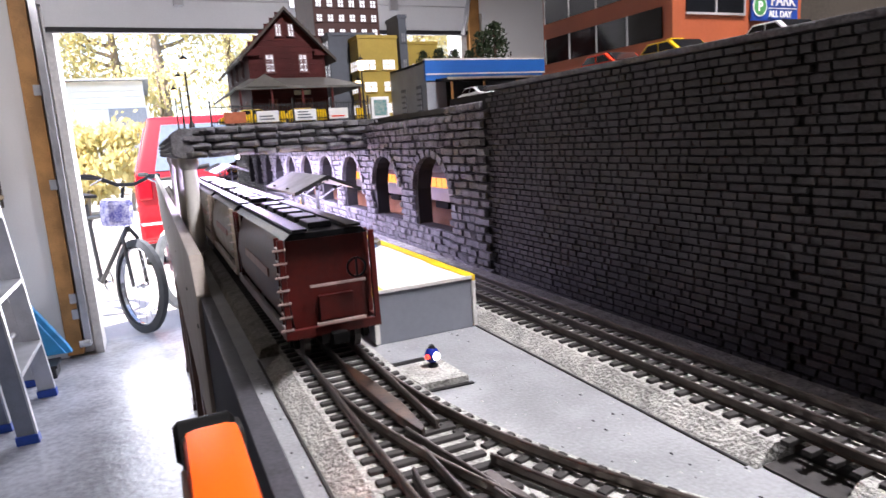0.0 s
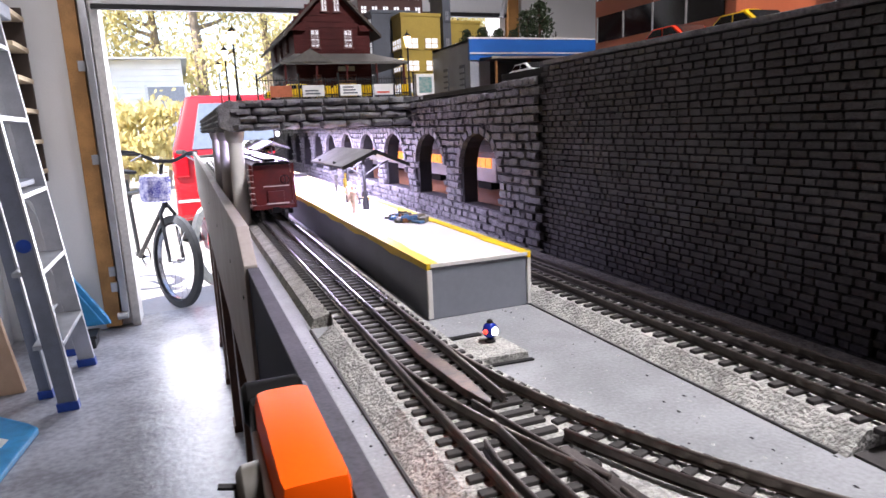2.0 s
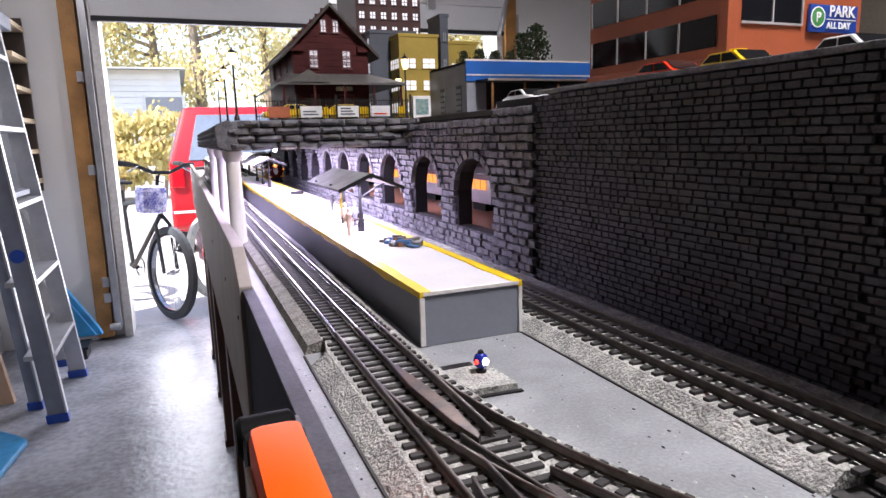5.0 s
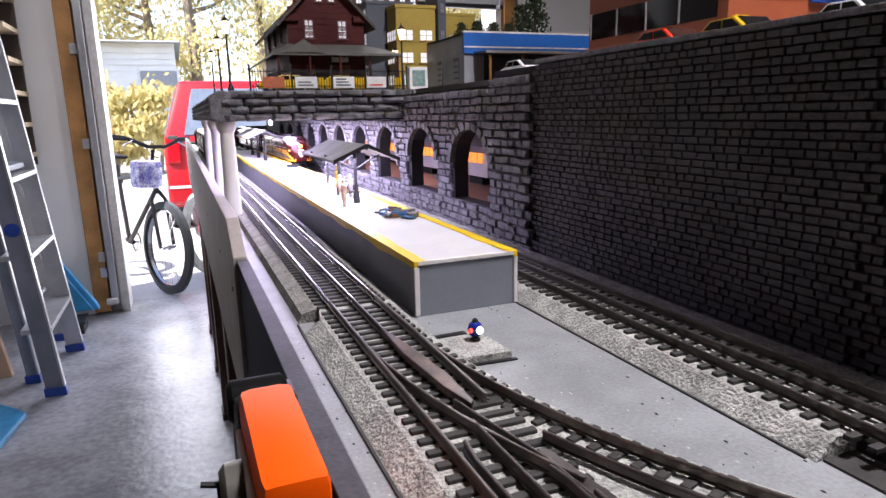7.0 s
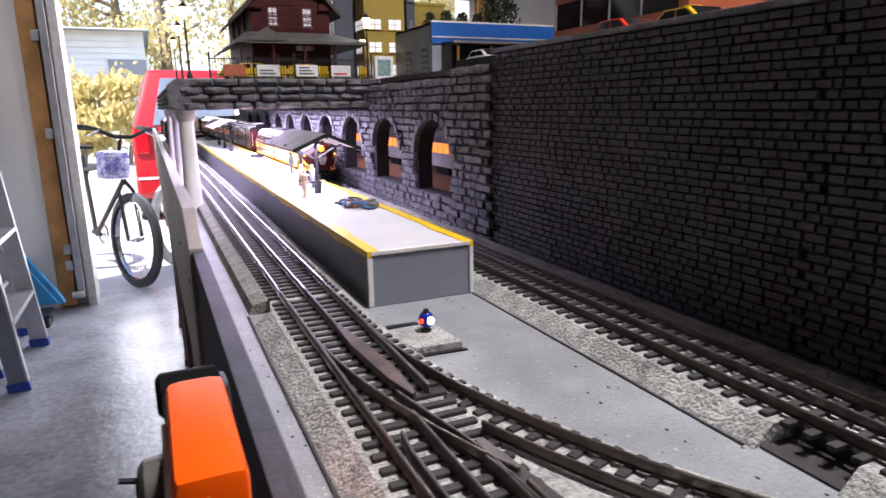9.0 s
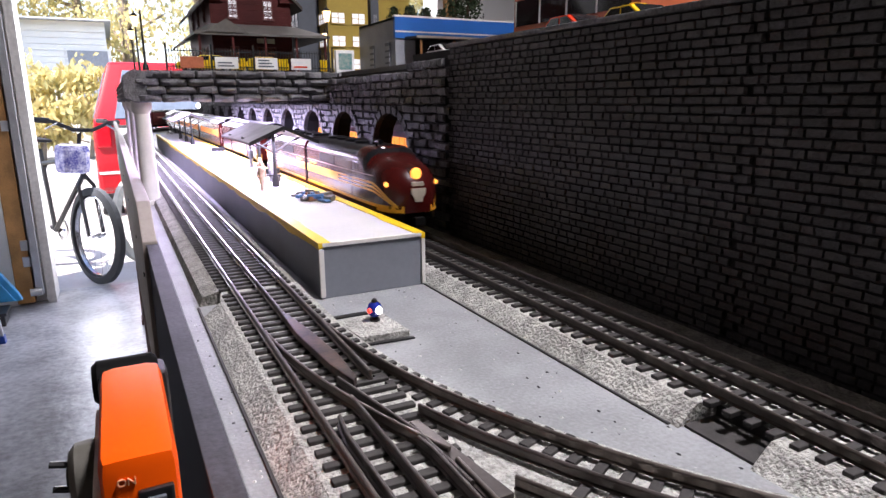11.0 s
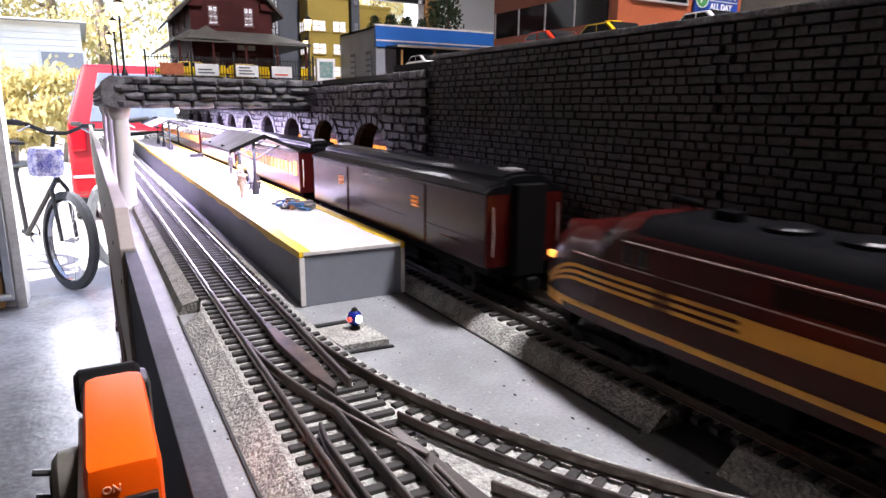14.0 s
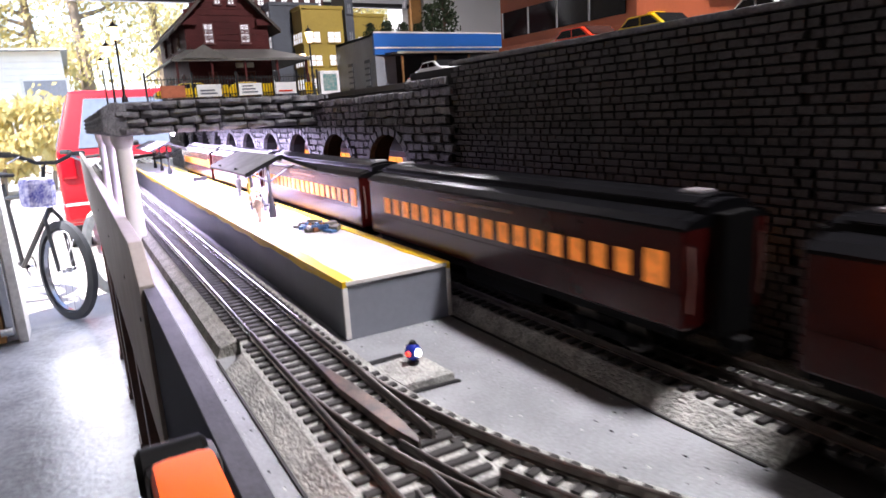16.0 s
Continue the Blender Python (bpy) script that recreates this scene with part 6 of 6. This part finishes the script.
def ceiling_light(x, y):
    th = thing("ceiling_light", pose(x, y, 2.42), "white ceiling light fixture, added out of view", "ceiling light", "ceiling lights")
    part("housing", Shape().box(-0.1, 0.1, -0.24, 0.24, 0.0, 0.04), DOORW, th, bevel=0.005)
    for sx in (-1, 1):
        part("tube", Shape().tube([(sx * 0.085, -0.22, -0.01), (sx * 0.085, 0.22, -0.01)], 0.008, 10), ORB_WHITE, th, "glowing tube")


ceiling_light(0.56, -0.02)
# Added housings for the two fill lights, both out of view.
ceiling_light(1.3, 2.7)
ceiling_light(-0.5, 3.5)


def bar(s, a, b, w, d):
    """A flat bar from a to b, w along x and d along y."""
    a, b = Vector(a), Vector(b)
    v = [(p.x + i * w / 2, p.y + j * d / 2, p.z) for p in (a, b) for j in (-1, 1) for i in (-1, 1)]
    return s.add(v, [(0, 2, 3, 1), (4, 5, 7, 6), (0, 1, 5, 4), (2, 6, 7, 3), (0, 4, 6, 2), (1, 3, 7, 5)])


def step_ladder():
    th = thing("step_ladder", pose(0, 0, 0), "nearly closed aluminium step ladder with near rails in painted shade and blue feet", "step ladder")
    # the treads face the room; the rear legs are folded close behind them
    top = 1.82
    f1, f2, r1, r2 = (-0.63, 3.15, 0.0), (-0.631, 3.76, 0.0), (-0.755, 3.36, 0.0), (-0.745, 3.99, 0.0)
    t1, t2, u1, u2 = (-0.80, 3.21, top), (-0.80, 3.70, top), (-0.895, 3.33, top), (-0.89, 3.84, top)
    # Near rails take the darker tone as shade, far rails stay bright.
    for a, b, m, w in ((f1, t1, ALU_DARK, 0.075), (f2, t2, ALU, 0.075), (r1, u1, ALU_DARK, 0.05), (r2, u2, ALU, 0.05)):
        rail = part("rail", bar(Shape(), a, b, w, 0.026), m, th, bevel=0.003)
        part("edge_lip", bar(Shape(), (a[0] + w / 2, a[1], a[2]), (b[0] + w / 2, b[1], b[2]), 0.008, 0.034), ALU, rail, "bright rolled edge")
        part("foot", bar(Shape(), a, Vector(a).lerp(Vector(b), 0.022), w + 0.014, 0.05), SIGN_BLUE, th, "dark blue rubber foot", bevel=0.004)
    for k in range(1, 6):
        q = (0.315 + 0.335 * (k - 1)) / top
        a, b = Vector(f1).lerp(Vector(t1), q), Vector(f2).lerp(Vector(t2), q)
        d = Vector((0.045, 0, 0))
        v = [a + d, b + d, b - d * 1.7, a - d * 1.7]
        v += [p - Vector((0, 0, 0.022)) for p in v]
        part("step", Shape().add(v, [(0, 1, 2, 3), (7, 6, 5, 4), (0, 4, 5, 1), (1, 5, 6, 2), (2, 6, 7, 3), (3, 7, 4, 0)]), ALU, th, "pale aluminium tread", bevel=0.003)
        if k % 2:
            part("rear_brace", Shape().tube([Vector(r1).lerp(Vector(u1), q), Vector(r2).lerp(Vector(u2), q)], 0.012, 8), ALU, th)
    for q in (0.24, 0.42):
        part("spreader", bar(Shape(), Vector(f2).lerp(Vector(t2), q), Vector(r2).lerp(Vector(u2), q + 0.08), 0.02, 0.01), ALU, th)
    part("top_cap", Shape().box(-0.95, -0.74, 3.17, 3.88, top - 0.02, top + 0.05), ALU_DARK, th, bevel=0.01)
    part("paint_shelf", Shape().prism([(-0.90, 1.02), (-0.72, 1.0), (-0.72, 1.025), (-0.90, 1.045)], "y", 3.25, 3.68), ALU_DARK, th, "grey ribbed folding shelf", bevel=0.004)
    mid = Vector(f1).lerp(Vector(t1), 0.42)
    part("badge", Shape().tube([mid + Vector((0, -0.013, 0)), mid + Vector((0, -0.017, 0))], 0.03, 18), SIGN_BLUE, th, "oval dark blue maker badge")


step_ladder()


def wall_shelf():
    th = thing("wall_shelf", pose(0, 0, 0), "dark open shelf unit with pine boards and small jars", "shelf")
    part("end_panel", Shape().box(-1.1, -0.785, 4.38, 4.405, 0.97, 1.95), SHELF_DARK, th, bevel=0.003)
    part("back_panel", Shape().box(-1.115, -1.1, 4.0, 4.4, 0.97, 1.95), SHELF_DARK, th)
    for k in range(6):
        z = 1.02 + 0.17 * k
        part("board", Shape().box(-1.1, -0.775, 4.0, 4.378, z, z + 0.025), SHELF_BOARD, th, bevel=0.002)
    rnd = random.Random(3)
    for k in range(6):
        z = 1.045 + 0.17 * k
        y = 4.06
        while y < 4.33:
            h, r = rnd.uniform(0.06, 0.13), rnd.uniform(0.025, 0.04)
            j = thing("storage_jar", pose(-0.88, y, z), "small pale storage jar on a shelf board", "jar", "jars on the shelf")
            part("body", Shape().turned([(r, 0), (r, h * 0.8), (r * 0.8, h * 0.86)], seg=14), (GREY_BLDG, CARD, WHITE_TAPE)[rnd.randrange(3)], j, smooth=True)
            part("lid", Shape().turned([(r * 0.85, h * 0.86), (r * 0.85, h)], seg=14), SHELF_DARK, j)
            y += rnd.uniform(0.09, 0.16)


wall_shelf()


def blue_stuff():
    th = thing("folded_tarp", pose(-0.71, 4.22, 0), "bright blue plastic sheet leaning against the wall", "tarp")
    part("sheet", Shape().prism([(-0.2, 0.09), (0.16, 0.09), (0.14, 0.14), (-0.02, 0.42), (-0.07, 0.42), (-0.115, 0.94), (-0.215, 0.94)], "y", 0.0, 0.05), BLUE_TARP, th, bevel=0.006)
    part("fold", Shape().prism([(-0.15, 0.095), (0.13, 0.095), (-0.04, 0.4)], "y", -0.018, 0.0), BLUE_TARP, th, bevel=0.006)
    bx = thing("black_crate", pose(-0.71, 4.12, 0), "low black plastic crate on the floor", "crate")
    part("tray", Shape().box(-0.12, 0.09, -0.08, 0.08, 0, 0.075), BLACK, bx, bevel=0.008)
    part("rim", Shape().box(-0.13, 0.1, -0.09, 0.09, 0.06, 0.078), BLACK, bx, bevel=0.004)
    bg = thing("blue_bag", pose(0, 0, 0), "blue and white printed plastic bag on the floor", "bag")
    part("bag", Shape().prism([(-1.05, 2.45), (-0.78, 2.4), (-0.71, 2.93), (-0.76, 3.0), (-0.95, 3.2), (-1.05, 3.2)], "z", 0, 0.03), BLUE_TARP, bg, bevel=0.01)
    part("print", Shape().prism([(-1.0, 2.65), (-0.85, 2.62), (-0.8, 2.85), (-0.95, 2.98)], "z", 0.03, 0.033), SIGN_WHITE, bg, "white printed patch")
    pn = thing("cardboard_sheet", pose(-0.9, 3.5, 0), "brown cardboard sheet leaning by the ladder", "cardboard")
    part("sheet", Shape().prism([(-0.16, 0), (0.03, 0), (-0.07, 0.72), (-0.26, 0.72)], "y", -0.02, 0.02), CARD, pn, bevel=0.003)


blue_stuff()


def bicycle(x, y, turn, frame_mat, tyre, basket, label, lean=0):
    th = thing("bicycle", pose(x, y, 0, 0, lean, turn), label, "bicycle", "bicycles by the door")
    r = 0.325
    for name, yy in (("front_wheel", 0.0), ("rear_wheel", 1.05)):
        w = part(name, Shape().wheel((0, yy, r), "x", r + 0.005, r - 0.045, 0.055, 40), tyre, th)
        part("rim", Shape().wheel((0, yy, r), "x", r - 0.044, r - 0.06, 0.026, 40), CHROME, w)
        for k in range(18):
            a = 2 * math.pi * k / 18
            b = a + (0.35 if k % 2 else -0.35)
            sd = 0.02 if k % 4 < 2 else -0.02
            part("spoke", Shape().tube([(sd, yy + math.cos(b) * 0.02, r + math.sin(b) * 0.02), (0, yy + math.cos(a) * (r - 0.045), r + math.sin(a) * (r - 0.045))], 0.0016, 5), CHROME, w)
        part("hub", Shape().tube([(-0.045, yy, r), (0.045, yy, r)], 0.018, 12), CHROME, w)
    for sx in (-1, 1):
        part("fork", Shape().tube([(sx * 0.05, 0.0, r), (sx * 0.05, 0.1, 0.66), (0, 0.13, 0.74)], 0.014, 8), frame_mat, th)
    part("head_tube", Shape().tube([(0, 0.12, 0.7), (0, 0.17, 0.9)], 0.02, 10), frame_mat, th)
    for a, b in (((0, 0.14, 0.72), (0, 0.58, 0.3)), ((0, 0.17, 0.84), (0, 0.7, 0.78)), ((0, 0.58, 0.3), (0, 0.74, 0.88)), ((0.03, 0.58, 0.3), (0.03, 1.05, r)), ((0.02, 0.71, 0.78), (0.03, 1.05, r))):
        part("frame_tube", Shape().tube([a, b], 0.017, 8), frame_mat, th)
    part("stem", Shape().tube([(0, 0.17, 0.9), (0, 0.15, 1.0), (0, 0.1, 1.03)], 0.014, 8), RUBBER, th)
    part("handlebar", Shape().tube([(-0.29, 0.2, 1.09), (-0.18, 0.12, 1.08), (-0.06, 0.1, 1.03), (0.06, 0.1, 1.03), (0.18, 0.12, 1.08), (0.29, 0.2, 1.09)], 0.013, 8), RUBBER, th)
    for sx in (-1, 1):
        part("grip", Shape().tube([(sx * 0.19, 0.13, 1.082), (sx * 0.3, 0.21, 1.09)], 0.018, 8), RUBBER, th)
        part("brake_lever", Shape().tube([(sx * 0.16, 0.1, 1.07), (sx * 0.24, 0.09, 1.03)], 0.006, 6), CHROME, th)
    part("saddle", Shape().prism([(0.66, 0.93), (0.88, 0.93), (0.9, 0.97), (0.66, 0.955)], "x", -0.06, 0.06), RUBBER, th, bevel=0.015)
    part("crank", Shape().tube([(0.06, 0.58, 0.3), (0.07, 0.66, 0.17)], 0.012, 8).wheel((0.05, 0.58, 0.3), "x", 0.085, 0.06, 0.006, 24), CHROME, th)
    if basket:
        b = part("handlebar_bag", Shape().box(-0.21, -0.03, -0.06, 0.08, 0.75, 0.94), basket, th, "dark blue and white patterned handlebar bag", bevel=0.04)
    return th


BAG = mat("patterned_bag", (0.05, 0.05, 0.25), 0.7, size=0.04, fine=0.012, second=(0.5, 0.48, 0.62), grain=0.9, bump=0.2)
BIKE_RED = mat("bike_red", (0.5, 0.02, 0.05), 0.3, bump=0)
BIKE_WHITE = mat("cream_tyre", (0.6, 0.58, 0.5), 0.6, size=0.05, fine=0.004)
bicycle(-0.17, 4.78, 28, BLACK, RUBBER, BAG, "black mountain bicycle with patterned handlebar bag", 4)
bicycle(0.15, 5.35, -30, BIKE_RED, BIKE_WHITE, None, "red bicycle with pale tyres standing outside", -4)

# ---- outside ----
DRIVE = mat("pale_driveway", (0.5, 0.49, 0.47), 0.85, size=0.6, fine=0.02, var=0.2)
GRASS = mat("dry_lawn", (0.12, 0.13, 0.04), 0.9, size=0.8, fine=0.03, var=0.5)
VAN_RED = mat("van_red", (0.4, 0.012, 0.018), 0.25, size=0.4, fine=0.02, var=0.1, bump=0)
SIDING = mat("white_siding", (0.8, 0.8, 0.78), 0.6, size=0.5, fine=0.02, var=0.08)
LEAF = mat("autumn_leaf", (0.6, 0.5, 0.24), 0.7, size=0.5, fine=0.05, var=0.5, second=(0.38, 0.38, 0.17))
_n = LEAF.node_tree.nodes
_shine, _mix = _n.new("ShaderNodeBsdfTranslucent"), _n.new("ShaderNodeMixShader")
_shine.inputs["Color"].default_value, _mix.inputs[0].default_value = (0.75, 0.65, 0.32, 1), 0.5
for _a, _b in ((_n["Principled BSDF"].outputs[0], _mix.inputs[1]), (_shine.outputs[0], _mix.inputs[2]), (_mix.outputs[0], _n["Material Output"].inputs[0])):
    LEAF.node_tree.links.new(_a, _b)
BARK = mat("bark", (0.26, 0.21, 0.16), 0.9, size=0.2, fine=0.02)
VAN_GLASS = mat("van_glass", (0.16, 0.2, 0.26), 0.1, size=0.5, fine=0.05, bump=0)
TAIL = mat("tail_lamp_red", (0.6, 0.01, 0.02), 0.2, bump=0)

tagged(part("ground", Shape().box(-150, 150, DOOR_Y + 0.25, 250, -0.14, -0.03), GRASS), "dry lawn reaching into the distance", "ground", kind="structure")
tagged(part("driveway", Shape().box(-2.2, 4.2, DOOR_Y + 0.251, 22, -0.12, -0.012), DRIVE), "pale concrete driveway in bright sun", "driveway", kind="structure")


def van():
    th = thing("parked_van", pose(0.8, 7.1, -0.012), "red van parked on the driveway, seen from behind", "van")
    w = 0.95
    part("body", Shape().prism([(0.0, 0.32), (0.0, 0.9), (0.05, 1.0), (3.7, 1.0), (4.35, 0.92), (4.45, 0.75), (4.45, 0.32)], "x", -w, w), VAN_RED, th, bevel=0.05, smooth=True)
    k = w - 0.2
    cab = [(-w, 0.05, 0.98), (w, 0.05, 0.98), (w, 3.65, 0.98), (-w, 3.65, 0.98), (-k, 0.34, 1.62), (k, 0.34, 1.62), (k, 2.9, 1.62), (-k, 2.9, 1.62)]
    part("cab", Shape().add(cab, [(3, 2, 1, 0), (4, 5, 6, 7), (0, 1, 5, 4), (1, 2, 6, 5), (2, 3, 7, 6), (3, 0, 4, 7)]), VAN_RED, th, bevel=0.05, smooth=True)

    def pane(a, b, c, d, u0, u1, v0, v1):
        """A flat pane set on the sloping face a, b, c, d (round the face from its lower corner)."""
        a, b, c, d = (Vector(cab[i]) for i in (a, b, c, d))
        n = (b - a).cross(d - a).normalized()
        q = [(a.lerp(b, u)).lerp(d.lerp(c, u), t) for u, t in ((u0, v0), (u1, v0), (u1, v1), (u0, v1))]
        return Shape().add([p + n * 0.012 for p in q] + [p - n * 0.01 for p in q], [(0, 1, 2, 3), (7, 6, 5, 4), (0, 4, 5, 1), (1, 5, 6, 2), (2, 6, 7, 3), (3, 7, 4, 0)])
    part("rear_window", pane(0, 1, 5, 4, 0.1, 0.9, 0.12, 0.86), VAN_GLASS, th, bevel=0.004)
    part("side_window", pane(3, 0, 4, 7, 0.25, 0.93, 0.12, 0.84), VAN_GLASS, th, bevel=0.004)
    part("side_window", pane(1, 2, 6, 5, 0.07, 0.75, 0.12, 0.84), VAN_GLASS, th, bevel=0.004)
    part("wiper", Shape().tube([(-0.35, 0.09, 1.05), (-0.02, 0.11, 1.08)], 0.012, 6), RUBBER, th)
    for sx in (-1, 1):
        part("tail_lamp", Shape().box(sx * (w - 0.09) - 0.07, sx * (w - 0.09) + 0.07, -0.025, 0.06, 0.78, 1.05), TAIL, th, bevel=0.02)
        for y in (0.85, 3.6):
            wl = part("wheel", Shape().tube([(sx * (w - 0.2), y, 0.33), (sx * (w + 0.01), y, 0.33)], 0.33, 28), RUBBER, th)
            part("hubcap", Shape().tube([(sx * (w + 0.005), y, 0.33), (sx * (w + 0.03), y, 0.33)], [0.2, 0.16], 20), CHROME, wl)
    part("bumper", Shape().box(-w, w, -0.09, 0.04, 0.36, 0.56), VAN_RED, th, "red rear bumper", bevel=0.04)
    part("bumper_line", Shape().box(-w + 0.02, w - 0.02, -0.095, -0.085, 0.53, 0.555), SIGN_WHITE, th)
    part("sticker", Shape().tube([(-0.62, -0.012, 0.72), (-0.62, -0.02, 0.72)], 0.085, 20), SIGN_WHITE, th, "round white sticker")
    part("lettering", Shape().box(-0.72, -0.5, -0.012, 0.0, 0.93, 0.95), SIGN_WHITE, th, "white lettering, unreadable")
    part("lettering", Shape().box(-0.72, -0.52, -0.012, 0.0, 0.88, 0.9), SIGN_WHITE, th, "white lettering, unreadable")
    part("number_plate", Shape().box(-0.2, 0.2, -0.015, 0.0, 0.66, 0.8), SIGN_WHITE, th, "pale plate with a plain bar", bevel=0.005)
    part("plate_bar", Shape().box(-0.13, 0.13, -0.019, -0.015, 0.71, 0.75), GREY_DARK, th)


van()


def far_house():
    th = thing("neighbour_house", pose(-2.3, 19, -0.03), "white sided neighbour house beyond the driveway", "house")
    part("wall", Shape().box(-3.6, 2.45, 0, 6, 0, 3.2), SIDING, th)
    for k in range(20):
        part("siding_board", Shape().box(-3.6, 2.45, -0.03, 0.0, 0.1 + 0.15 * k, 0.235 + 0.15 * k), SIDING, th)
    part("roof", Shape().prism([(-0.4, 3.2), (6.5, 3.2), (3.0, 3.6)], "x", -3.9, 2.6), GREY_BLDG, th)
    for x in (-2.2, 0.2, 2.0):
        wn_ = part("window", Shape().box(x - 0.45, x + 0.45, -0.05, 0.0, 1.2, 2.5), GREY_BLDG, th)
        part("frame", Shape().box(x - 0.52, x - 0.45, -0.07, 0.0, 1.15, 2.55), SIGN_WHITE, wn_)
        part("frame", Shape().box(x + 0.45, x + 0.52, -0.07, 0.0, 1.15, 2.55), SIGN_WHITE, wn_)


far_house()


def tree(x, y, h, spread, seed, low=0.25, n=6000):
    th = thing("tree", pose(x, y, -0.03), "leafy tree with yellow-green autumn foliage", "tree", "trees beyond the driveway")
    rnd = random.Random(seed)
    tr = Shape().tube([(0, 0, 0), (0.1, 0, h * 0.35), (-0.05, 0.1, h * 0.7), (0, 0, h * 0.95)], [h * 0.028, h * 0.02, h * 0.012, h * 0.003], 9)
    tips = []
    for k in range(16):
        a, q = rnd.uniform(0, 6.28), rnd.uniform(low, 0.85)
        l = spread * rnd.uniform(0.5, 1.0) * (1.1 - 0.6 * q)
        p = Vector((math.cos(a) * l, math.sin(a) * l, h * q + l * 0.45))
        tr.tube([(0, 0, h * q), (p.x * 0.5, p.y * 0.5, h * q + l * 0.18), tuple(p)], [h * 0.01, h * 0.006, h * 0.002], 6)
        tips += [p, p * 0.75 + Vector((0, 0, h * q * 0.25))]
    tips.append(Vector((0, 0, h)))
    part("trunk", tr, BARK, th)
    s = Shape()
    for k in range(n):
        c = tips[rnd.randrange(len(tips))] + Vector((rnd.gauss(0, 1), rnd.gauss(0, 1), rnd.gauss(0, 0.8))) * spread * 0.22
        d = rnd.uniform(0.05, 0.12)
        m = Matrix.Translation(c) @ Euler((rnd.uniform(0, 3), rnd.uniform(0, 3), rnd.uniform(0, 3))).to_matrix().to_4x4()
        s.add([m @ Vector(o) for o in ((d, 0, 0), (0, d * 0.6, 0), (-d, 0, d * 0.2), (0, -d * 0.6, 0))], [(0, 1, 2, 3)])
    part("crown", s, LEAF, th, "ragged crown of small leaves", kind="stuff")


rt = random.Random(2)
for k in range(15):
    tree(-13 + 2.9 * k + rt.uniform(-0.8, 0.8), 28 + rt.uniform(-3, 6), rt.uniform(8, 12), rt.uniform(2.4, 3.4), 40 + k)
for k in range(5):
    tree(-4.2 + 0.9 * k + rt.uniform(-0.2, 0.2), 16.5 + rt.uniform(-1, 1), 1.9, 0.75, 70 + k, 0.1, 1500)

build_wall()


def motions():
    """The freight train leaves to the north, the passenger train comes in from there."""
    times = [0.5 * i for i in range(33)]
    rear = lambda t: 0.343 + 0.271 * t
    for car, back in freight:
        walk(car, [(t, on_track(LX, 0.70, rear(t) + back, True)) for t in times])
    gap = lambda t: 0.122 - 0.2575 * (min(t, 15.5) - 13.5) - 0.23 * max(0.0, t - 15.5)
    for car, back, turned in passenger:
        walk(car, [(t, on_track(RX, 0.45, gap(t) + back, turned)) for t in times])


motions()
